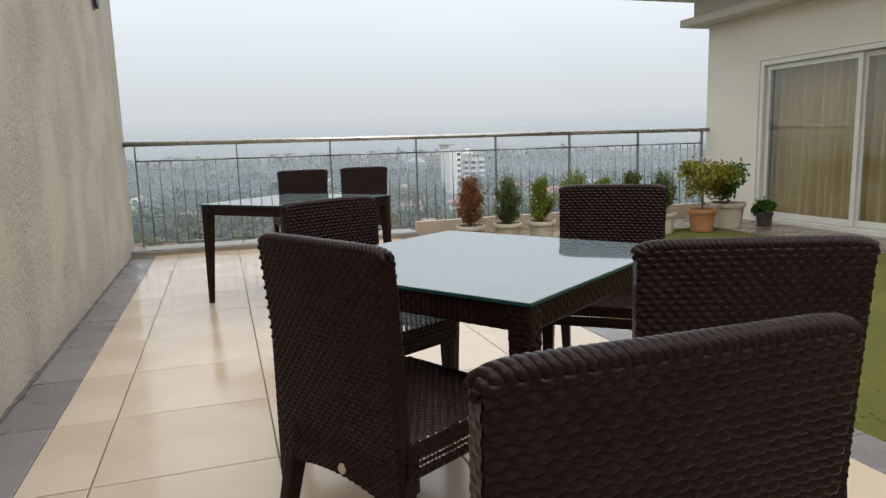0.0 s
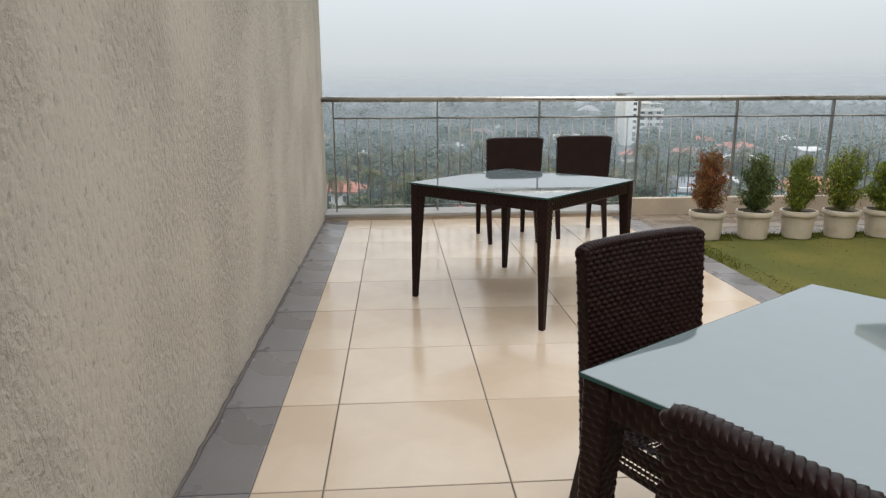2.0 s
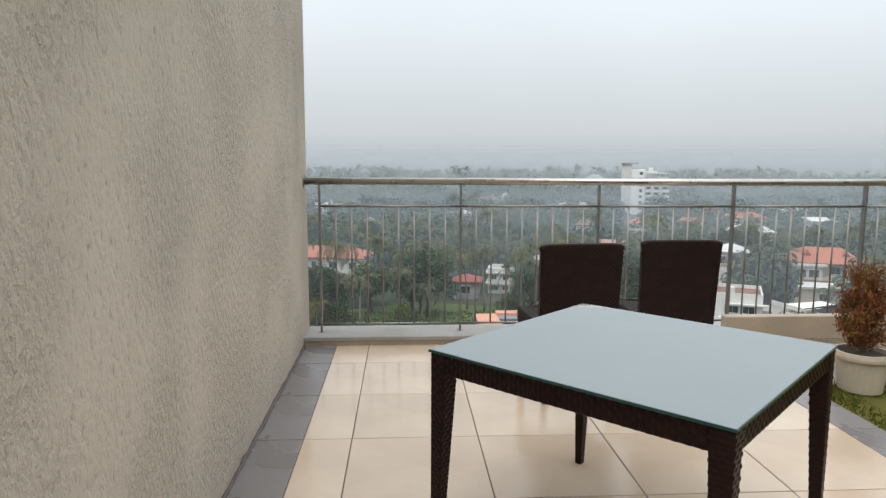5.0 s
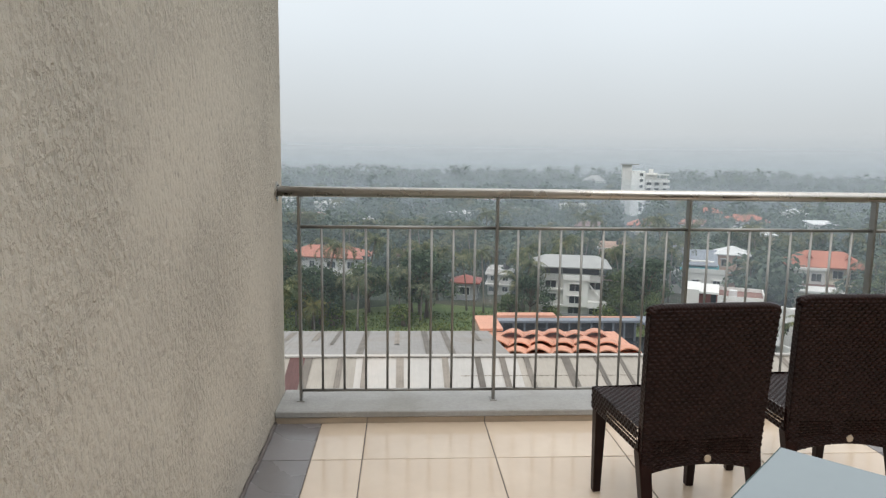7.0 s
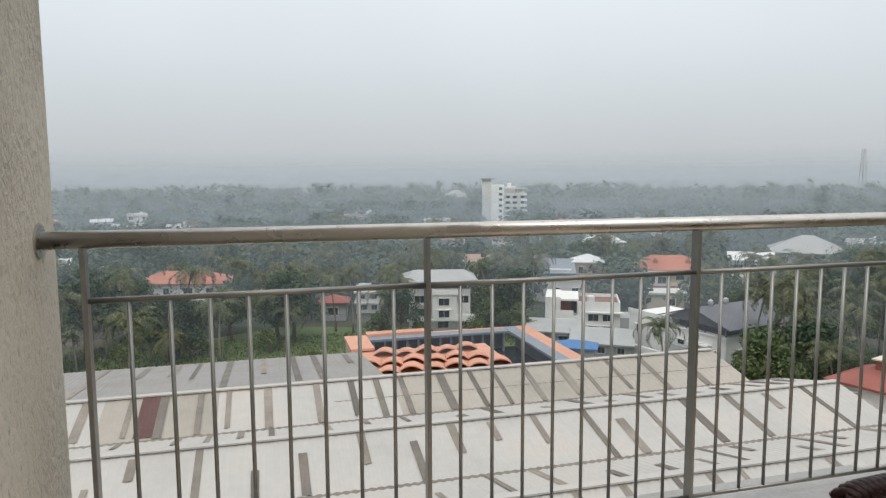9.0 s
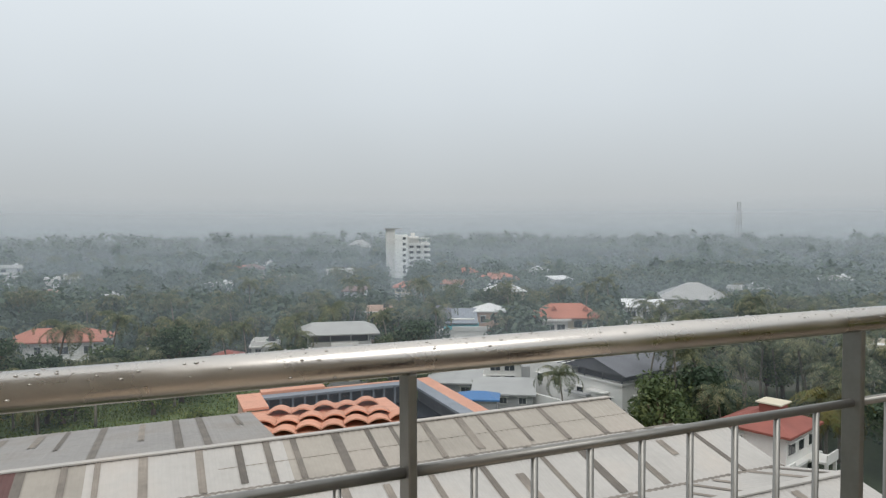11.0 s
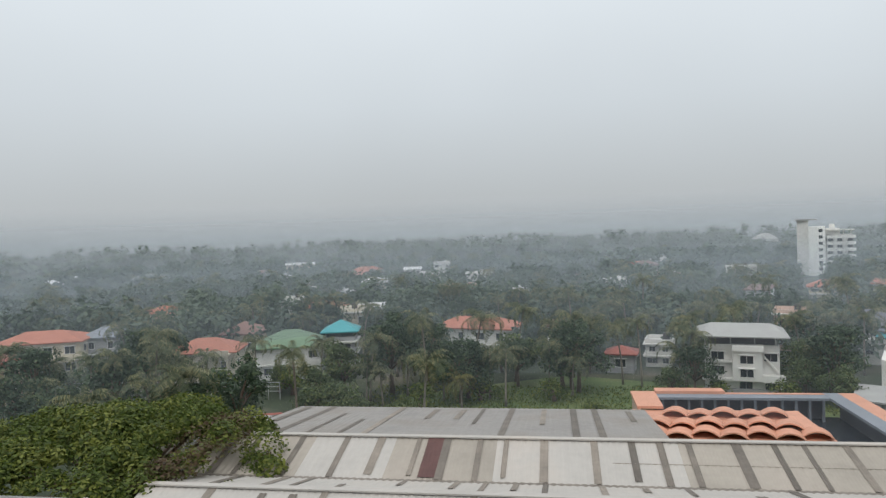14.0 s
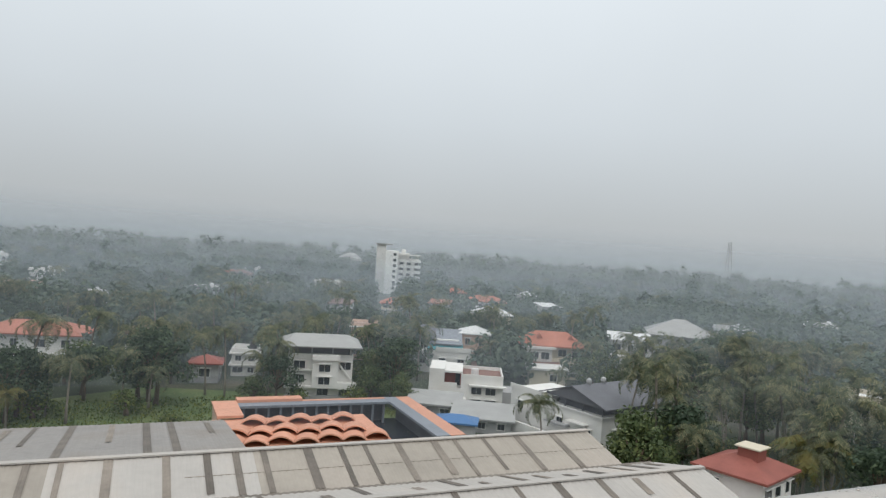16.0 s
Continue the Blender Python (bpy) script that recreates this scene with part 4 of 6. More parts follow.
# the houses named here are shaped one by one below; their rows keep the ground clear
OWN_SHAPE = ("white three-storey house with an open grey roof", "two-storey house with a porch", "low pink house with a balcony", "white house with a grey and teal roof", "white flat-roofed house with a terrace", "white building with a dark open steel roof")
HOUSES = [
    ("white three-storey house with an open grey roof", 32, 118, 11.0, 9, -12, 9.0, M_WALLW, M_RT_GREY, "hip", 1.1, 3, 3, True, 1.9),
    ("long house with an orange tiled roof among palms", -16, 149, 18, 9, -14, 6.6, M_WALLW, M_RT_ORANGE, "hip", 2.0, 2, 4, False, 0),
    ("two-storey house with a porch", 89, 130, 13, 10, -20, 7.8, M_WALLP, M_RT_ORANGE, "hip", 2.6, 2, 3, True, 0),
    ("low pink house with a balcony", 82, 121, 10, 6, -20, 4.2, M_WALLP, M_RT_RED, "flat", 1, 1, 3, True, 0),
    ("narrow pink house behind palms", 52, 156, 6, 7, -20, 8, M_WALLP, M_RT_RED, "flat", 1, 2, 2, False, 0),
    ("white house with a grey and teal roof", 66.5, 143.5, 9, 8, -25, 8.6, M_WALLW, M_RT_DARK, "hip", 1.8, 2, 3, True, 0),
    ("white flat-roofed house with a terrace", 57, 114, 11, 8, -22, 6.6, M_WALLW, M_RT_RED, "flat", 1, 2, 3, True, 0),
    ("small white house behind palms", 22, 139, 5, 6, -12, 4.6, M_WALLW, M_RT_GREY, "flat", 1, 2, 2, False, 0),
    ("low shed with a rusty red roof", 14, 133, 5, 5, -12, 3.5, M_WALLG, M_RT_RED, "hip", 1.2, 1, 1, False, 0),
    ("white house with a brown front and pale roof", 77, 146, 6.5, 7, -25, 7.8, M_WALLP, M_RT_WHITE, "hip", 1.6, 2, 2, False, 0),
    ("modern white house with a flat slab roof", 118, 138, 10, 9, -35, 7.8, M_WALLW, M_RT_WHITE, "slab", 1, 2, 3, True, 0),
    ("wide house with a grey hipped roof", 146, 150, 19, 16, -40, 7.5, M_WALLG, M_RT_GREY, "hip", 4.2, 2, 3, False, 0),
    ("white building with a dark open steel roof", 69, 86, 14.5, 10, -38, 7.6, M_WALLW, M_RT_DARK, "hip", 1.9, 2, 4, False, 2.2),
    ("low grey annexe with a flat roof", 53, 94, 9, 7, -30, 2.2, M_WALLG, M_RT_GREY, "slab", 1, 1, 3, False, 0),
    ("low grey annexe behind the court", 48, 102, 8, 6, -30, 2.6, M_WALLG, M_RT_GREY, "slab", 1, 1, 2, False, 0),
    ("distant house with an orange tiled roof", 94, 250, 11, 8, -20, 4.5, M_WALLC, M_RT_ORANGE, "hip", 2.2, 2, 3, False, 0),
    ("distant house with an orange tiled roof", 137, 287, 11, 9, -25, 7, M_WALLC, M_RT_ORANGE, "hip", 2.2, 2, 3, False, 0),
    ("distant row of orange roofed houses", 131, 244, 16, 9, -25, 7, M_WALLW, M_RT_ORANGE, "hip", 2.2, 2, 4, False, 0),
    ("distant white house among hazy trees", -75, 354, 9, 8, 10, 8, M_WALLW, M_RT_WHITE, "slab", 1, 2, 3, False, 0),
    ("distant white house among hazy trees", -62, 372, 9, 8, 10, 10, M_WALLW, M_RT_WHITE, "flat", 1, 3, 3, False, 0),
    ("distant white house among hazy trees", -46, 276, 9, 8, 5, 7, M_WALLW, M_RT_WHITE, "hip", 1.5, 2, 3, False, 0),
    ("distant house with an orange roof", -99, 348, 16, 9, 12, 7, M_WALLC, M_RT_ORANGE, "hip", 2.2, 2, 3, False, 0),
    ("distant white house among hazy trees", -71, 291, 8, 8, 8, 7, M_WALLW, M_RT_WHITE, "slab", 1, 2, 2, False, 0),
    ("pale house behind trees", -51, 186, 7, 7, 8, 7, M_WALLW, M_RT_WHITE, "slab", 1, 2, 2, False, 0),
    ("small pale house between palms", 3, 151, 6, 6, 0, 6.5, M_WALLC, M_RT_BROWN, "hip", 1.5, 2, 2, False, 0),
    ("distant pale house among hazy trees", 14, 297, 6, 6, 0, 7, M_WALLC, M_RT_RED, "hip", 1.5, 2, 2, False, 0),
    ("distant pale house among hazy trees", 32, 273, 6, 6, 0, 7, M_WALLW, M_RT_GREY, "hip", 1.5, 2, 2, False, 0),
    ("two-storey house with an orange tiled roof", -109, 129, 17, 10, 22, 7.2, M_WALLC, M_RT_ORANGE, "hip", 2.0, 2, 4, True, 0),
    ("house with a plain grey sheet roof", -100, 137, 8, 8, 20, 7, M_WALLG, M_BLUEGREY, "hip", 2.2, 2, 2, False, 0),
    ("low house with an orange tiled roof", -69, 126, 13, 9, 14, 5.6, M_WALLC, M_RT_ORANGE, "hip", 2.3, 1, 3, True, 0),
    ("house with a brown tiled roof", -71, 147, 9, 9, 14, 6, M_WALLC, M_RT_BROWN, "hip", 2.4, 1, 2, False, 0),
    ("white house with a green sheet roof", -52, 129, 13, 10, 18, 6.2, M_WALLW, M_RT_GREEN, "hip", 2.8, 2, 3, True, 0),
    ("pavilion with a bright teal hipped roof", -42, 131, 6.2, 6, 12, 8.6, M_WALLG, M_RT_TEAL, "hip", 2.0, 3, 2, False, 1.8),
    ("white cube-shaped house with plain parapets", -75, 186, 6, 6, 15, 9.5, M_WALLW, M_RT_WHITE, "flat", 1, 2, 2, False, 0),
    ("cluster house with white and orange roofs", -66, 189, 12, 8, 12, 7, M_WALLW, M_RT_ORANGE, "hip", 1.8, 2, 3, False, 0),
    ("distant pale house among hazy trees", -174, 443, 20, 10, 20, 8, M_WALLC, M_RT_WHITE, "slab", 1, 2, 4, False, 0),
    ("distant house with an orange roof", -104, 366, 17, 9, 12, 7, M_WALLC, M_RT_ORANGE, "hip", 2.2, 2, 3, False, 0),
    ("pale house among trees", -131, 237, 11, 9, 20, 7, M_WALLC, M_RT_BROWN, "hip", 2, 2, 3, False, 0),
    ("distant pale house among hazy trees", -214, 329, 18, 9, 25, 8, M_WALLW, M_RT_GREY, "hip", 2, 2, 4, False, 0),
    ("pale house among trees", -117, 260, 9, 8, 20, 6, M_WALLC, M_RT_BROWN, "hip", 2, 2, 2, False, 0),
    ("small house with a dull red tiled roof", 64.5, 53.2, 7.6, 7.0, 18, 6.2, M_WALLW, M_RT_RED, "hip", 1.8, 2, 3, True, 0),
    ("cream house with an orange band", 115, 71, 9, 8, -50, 8, M_WALLC, M_RT_ORANGE, "flat", 1, 2, 3, False, 0),
    ("white block behind trees", 224, 163, 10, 8, -50, 9.5, M_WALLW, M_RT_WHITE, "flat", 1, 3, 3, False, 0),
    ("small pale house among trees", 154, 124, 6, 6, -50, 7, M_WALLW, M_RT_WHITE, "hip", 1.5, 2, 2, False, 0),
    ("distant white hall with a grey hipped roof", 181, 620, 20, 14, -10, 11, M_WALLW, M_RT_GREY, "hip", 5, 2, 4, False, 0),
]
for label, x, y, w, d, turn, hh, wall, roof, kind, rise, st, bays, porch, gap in HOUSES:
    if label in OWN_SHAPE:
        continue
    built = house(label, x, y, w, d, turn, hh, wall, roof, kind, rise, st, bays, porch, gap)
    if label.startswith("small house with a dull red"):
        box_part("roof_room", (-1.4, -1.8, hh + 0.5), (0.8, 0.4, hh + 2.6), M_RT_RED, built, "red walled stair room on the roof")
        box_part("roof_room_slab", (-1.7, -2.1, hh + 2.6), (1.1, 0.7, hh + 2.75), M_WALLC, built)
        box_part("terrace", (-8.0, -4.5, 0), (-3.8, 3.6, 3.0), M_WALLW, built, "white walled side terrace")
        box_part("terrace_floor", (-7.8, -4.3, 3.0), (-3.8, 3.4, 3.06), M_RT_RED, built, "wet red terrace floor")
        bm = bmesh.new()
        for lo, hi in (((-8.0, -4.5), (-7.8, 3.6)), ((-7.8, -4.5), (-3.8, -4.3)), ((-7.8, 3.4), (-3.8, 3.6)), ((-6.1, -4.3), (-5.95, 3.4))):
            add_box(bm, (*lo, 3.0), (*hi, 3.9))
        part("terrace_parapet", bm, M_WALLW, built)


def slab_parts(h, items):
    """Plain built-in pieces of a house, each given as name, low corner, high corner and material."""
    for name, lo, hi, material in items:
        box_part(name, lo, hi, material, h)


def open_roof_house():
    h = thing("house", "white three-storey house under an open grey sheet roof", "house", at(32, 118, G, -12), "houses of the town")
    slab_parts(h, [
        ("wall", (-5.6, -3.6, -0.3), (5.6, 5, 8.1), M_WALLW), ("bay_wall", (-1.4, -5.0, 2.5), (3.0, -3.6, 7.4), M_WALLW),
        ("floor_band", (-6.0, -4.6, 2.35), (3.2, -3.62, 2.7), M_WALLW), ("floor_band", (-5.9, -4.4, 5.3), (-1.4, -3.62, 5.55), M_WALLW),
        ("balcony", (3.0, -5.2, 2.4), (6.3, -3.62, 3.5), M_WALLW), ("balcony", (-1.5, -5.5, 7.4), (3.2, -3.62, 8.3), M_WALLW),
        ("parapet", (-5.7, -3.75, 7.3), (-1.5, -3.62, 8.2), M_WALLW), ("plinth", (-5.9, -4.1, -0.3), (5.9, -3.62, 1.0), M_WALLG),
        # dark box added for the shade inside the open loft
        ("loft_wall", (-5.0, -2.9, 8.1), (5.0, 4.4, 9.5), M_RT_DARK), ("porch_pier", (5.5, -5.1, -0.3), (5.9, -4.7, 2.4), M_WALLW)])
    for px in (-5.3, -1.6, 2.0, 5.3):
        box_part("post", (px - 0.1, -3.5, 8.1), (px + 0.1, -3.3, 9.6), M_WALLG, h)
    bm = bmesh.new()
    hip_roof(bm, 12.6, 9.4, 9.75, 1.5, 0.7, 4.6, 0.2)
    part("roof", bm, M_RT_GREY, h, "pale grey sheet hip roof")
    bm = bmesh.new()
    for v in add_box(bm, (3.3, -4.2, 3.6), (5.4, -3.62, 4.0)):
        v.co.z += 2.6 * (v.co.x - 3.3) / 2.1 * -1 + 2.6
    part("stair_rail", bm, M_WALLW, h)
    for wx, wy, wz in ((-3.6, -3.6, 6.3), (0.7, -5.0, 6.0), (-3.6, -3.6, 3.9), (0.7, -5.0, 3.8), (-3.9, -3.6, 1.5), (0.6, -3.6, 1.5), (4.4, -3.6, 1.5), (4.3, -3.6, 6.2)):
        window(h, wx, wy, wz, 1.9, 1.25, 0, M_WALLW)


def stepped_house():
    h = thing("house", "white flat-roofed house with a red recessed balcony", "house", at(59.5, 114, G - 0.9, -26), "houses of the town")
    slab_parts(h, [
        ("wing_wall", (-6.8, -5.0, -0.3), (-4.0, 4, 6.9), M_WALLW), ("wing_wall", (-4.0, -5.0, -0.3), (-0.9, 4, 3.6), M_WALLW),
        ("wing_wall", (-4.0, -2.6, 3.6), (-0.9, 4, 6.3), M_RT_RED), ("wing_roof", (-4.0, -5.2, 6.3), (-0.7, 4, 6.65), M_WALLW),
        ("balcony", (-4.0, -5.15, 3.6), (-1.6, -5.0, 4.5), M_WALLW), ("lower_terrace", (-7.4, -7.4, -0.3), (0.2, -5.0, 2.1), M_WALLW),
        ("main_wall", (-0.9, -5.6, -0.3), (6.8, 4, 5.6), M_WALLW), ("flat_roof", (-0.7, -5.4, 5.6), (6.6, 3.8, 5.66), M_RT_BROWN),
        ("parapet", (-0.9, -5.6, 5.6), (6.8, -5.4, 6.3), M_WALLW), ("parapet", (6.6, -5.4, 5.6), (6.8, 4, 6.3), M_WALLW), ("parapet", (-0.7, 3.8, 5.6), (6.6, 4, 6.3), M_WALLW),
        ("sunshade", (0.6, -6.5, 4.3), (7.4, -5.6, 4.55), M_WALLW), ("side_annexe", (6.8, -3.0, -0.3), (9.6, 3, 3.0), M_WALLG)])
    bm = bmesh.new()
    add_tube(bm, [(1.6, -2.6, 5.66), (1.6, -2.6, 6.9)], [0.7, 0.7], 14)
    part("water_tank", bm, M_RT_WHITE, h)
    for wx, wz in ((2.0, 3.4), (4.6, 3.4), (2.0, 1.2), (4.6, 1.2)):
        window(h, wx, -5.6, wz, 1.8, 1.2, 0, M_WALLW)
    box_part("doorway", (-2.0, -2.66, 3.6), (-1.1, -2.6, 5.8), M_WIN, h)


def truss_roof_house():
    h = thing("house", "white building with a dark open steel truss roof", "house", at(69.5, 87.0, G, 13), "houses of the town")
    slab_parts(h, [
        ("wall", (-6.8, -7.0, -0.3), (7, 3.0, 4.9), M_WALLW), ("wing_wall", (-6.8, 3.0, -0.3), (3, 12.5, 5.6), M_WALLW),
        ("cornice", (-7.1, -7.3, 4.9), (7.3, 3.0, 5.15), M_WALLW), ("parapet", (-6.95, 3.0, 5.6), (-6.75, 12.6, 6.3), M_WALLW),
        ("stair_flight", (-7.9, -1.0, 2.2), (-6.8, 3.6, 2.5), M_WALLG), ("landing", (-8.2, -4.6, 3.3), (-6.8, -1.0, 3.5), M_WALLW),
        ("yard_wall", (-12.5, -2.0, -0.3), (-12.2, 9.0, 2.2), M_WALLW), ("yard", (-12.2, -2.0, -0.3), (-6.9, 9.0, 0.4), M_WALLG),
        # the open storey's shade is put in as a dark box
        ("loft_wall", (-5.9, -6.2, 5.15), (6.2, 2.4, 6.7), M_RT_DARK)])
    bm = bmesh.new()
    for y0, z0, y1, z1 in ((-8.2, 6.5, -1.4, 8.7), (-1.4, 8.7, 5.4, 6.5)):
        vs = [bm.verts.new(p) for p in ((-7.6, y0, z0), (8.4, y0, z0), (8.4, y1, z1), (-7.6, y1, z1), (-7.6, y0, z0 - 0.15), (8.4, y0, z0 - 0.15), (8.4, y1, z1 - 0.15), (-7.6, y1, z1 - 0.15))]
        for q in ((0, 1, 2, 3), (7, 6, 5, 4), (0, 4, 5, 1), (1, 5, 6, 2), (2, 6, 7, 3), (3, 7, 4, 0)):
            bm.faces.new([vs[i] for i in q])
    part("roof", bm, M_RT_DARK, h, "dark grey sheet gable roof")
    # one solid dark panel stands in for the open lattice truss
    bm = bmesh.new()
    for v in add_box(bm, (-7.3, -7.2, 6.45), (-7.1, 4.4, 8.4)):
        if v.co.z > 8:
            v.co.y = -1.4 + (v.co.y + 1.4) * 0.06
    part("gable", bm, M_RT_DARK, h, "dark panel in place of the lattice truss gable")
    for py in (-6.9, -3.2, 0.4, 4.2):
        for px in (-6.7, 0.2, 6.8):
            if py < 3.0 or px < 1.0:
                box_part("post", (px - 0.09, py - 0.09, 4.9), (px + 0.09, py + 0.09, 6.7), M_RT_DARK, h)
    for k in range(2):
        bm = bmesh.new()
        add_tube(bm, [(-3.6 + 3.4 * k, -1.4, 8.6), (-3.6 + 3.4 * k, -1.4, 9.0), (-3.6 + 3.4 * k, -1.4, 9.4), (-3.6 + 3.4 * k, -1.4, 9.6)], [0.28, 0.45, 0.4, 0.1], 12)
        part("roof_vent", bm, M_PIPE, h, "bright spinning roof vent")
    for wy, wz in ((-4.4, 2.1), (1.2, 2.6), (6.2, 3.2), (10.0, 3.2)):
        window(h, -6.8, wy, wz, 1.3, 1.2, 2, M_WALLW)
    for wx in (-3.5, 0.5, 4.4):
        window(h, wx, -7.0, 2.3, 1.5, 1.3, 0, M_WALLW)


def porch_house():
    h = thing("house", "cream two-storey house with an orange tiled hip roof", "house", at(90, 132, G, -22), "houses of the town")
    slab_parts(h, [
        ("wall", (-6.6, -4.0, -0.3), (6.8, 5, 7.6), M_WALLC), ("bay_wall", (-6.8, -5.6, 3.6), (-0.6, -4.0, 7.0), M_WALLW),
        ("fascia", (-7.3, -6.4, 7.0), (0.0, -4.0, 7.5), M_WALLW), ("balcony", (-0.6, -5.4, 3.7), (4.6, -4.0, 4.8), M_WALLC),
        ("annexe_wall", (-7.0, -15.0, -0.3), (0.6, -9.5, 3.8), M_WALLC), ("annexe_roof", (-7.6, -15.6, 3.8), (1.2, -9.2, 4.2), M_WALLW),
        ("carport_roof", (0.8, -14.5, 3.0), (5.6, -9.6, 3.2), M_RT_GREY), ("carport_post", (5.2, -14.3, -0.3), (5.4, -14.1, 3.0), M_WALLG)])
    bm = bmesh.new()
    hip_roof(bm, 14.2, 10.6, 7.7, 2.7, 0.7, 3.6, 0.25)
    part("roof", bm, M_RT_ORANGE, h, "orange tiled hip roof")
    bm = bmesh.new()
    for v in add_box(bm, (-7.4, -9.4, 3.0), (1.4, -4.02, 3.2)):
        v.co.z += (v.co.y + 9.4) * 0.22
    part("porch_roof", bm, M_RT_BROWN, h, "brown tiled porch roof")
    for k in range(2):
        bm = bmesh.new()
        for v in add_box(bm, (-4.0 + 7.2 * k, -3.4, 9.1), (-2.6 + 7.2 * k, -1.6, 10.1)):
            if v.co.z > 9.6:
                v.co.x = -3.3 + 7.2 * k
        part("roof_dormer", bm, M_RT_ORANGE, h)
    for wx, wy, wz in ((-4.6, -5.6, 5.4), (-2.2, -5.6, 5.4), (2.0, -4.0, 6.0), (5.2, -4.0, 5.6), (5.2, -4.0, 2.0), (2.4, -4.0, 2.0)):
        window(h, wx, wy, wz, 1.8, 1.5, 0, M_WALLW)
    window(h, -2.0, -15.0, 2.2, 1.4, 1.3, 0, M_WALLW)


def teal_house():
    h = thing("house", "white house with grey gables and a teal sheet lean-to", "house", at(66.5, 143.5, G, -24), "houses of the town")
    slab_parts(h, [("wall", (-5.4, -3.4, -0.3), (4.6, 5, 7.0), M_WALLW), ("terrace_wall", (-4.6, -7.0, -0.3), (7.4, -3.4, 4.8), M_WALLW), ("terrace_parapet", (-0.6, -7.15, 4.8), (7.4, -7.0, 5.8), M_WALLW)])
    for x0, x1, zz, mm in ((-6.4, -0.8, 8.6, M_RT_DARK), (-2.2, 5.4, 7.9, M_BLUEGREY)):
        bm = bmesh.new()
        for v in add_box(bm, (x0, -4.6 - (0.8 if x0 > -3 else 0), zz - 1.6), (x1, 5.4, zz - 1.4)):
            v.co.z += (v.co.y + 4.6) * 0.2
        part("roof", bm, mm, h)
    bm = bmesh.new()
    for v in add_box(bm, (-2.4, -6.6, 5.0), (5.6, -3.42, 5.2)):
        v.co.z += (v.co.y + 6.6) * 0.35
    part("awning", bm, M_RT_TEAL, h, "dark teal sheet awning")
    for wx in (-4.2, -2.8):
        window(h, wx, -3.4, 5.6, 1.1, 1.3, 0, M_WALLW)
    for wx in (-3.4, 1.0, 5.2):
        window(h, wx, -7.0, 2.6, 1.4, 1.3, 0, M_WALLW)


open_roof_house()
stepped_house()
truss_roof_house()
porch_house()
teal_house()

fr = random.Random(77)
for k in range(34):
    a, d = radians(fr.uniform(-40, 52)), fr.uniform(175, 430)
    x, y = d * math.sin(a), d * math.cos(a)
    if any((x - hx[1]) ** 2 + (y - hx[2]) ** 2 < 24 ** 2 for hx in HOUSES) or math.hypot(x - 132, y - 356) < 45 or (abs(x - 20) < 30 and y < 215):
        continue
    rf = fr.choice((M_RT_WHITE, M_RT_WHITE, M_RT_GREY, M_RT_ORANGE, M_RT_BROWN))
    HOUSES.append(("pale distant house half hidden by trees", x, y, fr.uniform(6, 11), 7, fr.uniform(-30, 30) - math.degrees(a), 8.5, M_WALLW, rf, fr.choice(("hip", "slab", "flat")), 1.8, 2, 2, False, 0))
    house(*HOUSES[-1])

# a looser scatter of low roofs among the palms
for k in range(40):
    a, d = radians(fr.uniform(-44, 40)), fr.uniform(130, 330)
    x, y = d * math.sin(a), d * math.cos(a)
    if any((x - hx[1]) ** 2 + (y - hx[2]) ** 2 < 19 ** 2 for hx in HOUSES) or math.hypot(x - 132, y - 356) < 45 or (abs(x - 20) < 34 and y < 215):
        continue
    rf = fr.choice((M_RT_ORANGE, M_RT_RED, M_RT_BROWN, M_RT_GREY, M_RT_WHITE))
    HOUSES.append(("weathered low house among the palms", x, y, fr.uniform(7, 12), 7.5, fr.uniform(-30, 30) - math.degrees(a), fr.uniform(6.5, 9), fr.choice((M_WALLW, M_WALLC, M_WALLP)), rf, fr.choice(("hip", "hip", "slab", "flat")), 1.9, 2, 2, False, 0))
    house(*HOUSES[-1])

# far apartment tower
tower = thing("apartment_tower", "white apartment tower rising over the trees", "building", at(132, 356, G - 1.5, -18))
tower.scale = (0.8, 1.0, 1.0)
# shaded shaft is coloured duller than the lit front block
box_part("lift_shaft", (-14.5, -3, 0), (-8.2, 6, 28.6), M_WALLW, tower, "windowless shaft with shade put in as a duller white")
box_part("cap", (-15.6, -4.2, 28.6), (-3.6, 6.5, 29.3), M_WALLG, tower, "thin overhanging roof slab")
box_part("front_block", (-8.2, -8.5, 0), (0.6, 6, 25.6), M_TOWER, tower, "bright white stair block")
box_part("rear_block", (0.6, -2.5, 6.0), (15.5, 6, 21.5), M_WALLW, tower)
box_part("rear_block", (0.6, -3.5, 21.5), (8.5, 6, 24.5), M_WALLW, tower)
for s in range(8):
    z = 3.1 * s + 1.9
    window(tower, -1.9, -8.5, z, 2.0, 1.5, 0, M_TOWER)
for s in range(5):
    z = 7.6 + 3.1 * s
    for x0, x1, out in ((1.2, 5.6, 5.0), (6.2, 10.6, 6.4), (11.0, 16.6, 4.4)):
        box_part("balcony", (x0, -2.5 - out + 2, z - 0.3), (x1, -2.5, z + (1.0 if x0 != 6.2 else 0.7)), M_TOWER, tower)
        if s < 4:
            window(tower, (x0 + x1) / 2, -2.52, z + 1.9, 2.6, 1.3, 0, M_WALLW)
box_part("balcony_column", (10.6, -6.6, 6.0), (11.0, -6.2, 21.5), M_TOWER, tower)
box_part("balcony_column", (5.7, -6.2, 6.0), (6.1, -5.8, 21.5), M_TOWER, tower)
bm = bmesh.new()
for x in (2, 6, 10, 14):
    add_box(bm, (x, -4, 21.5), (x + 0.4, -3.6, 23.4))
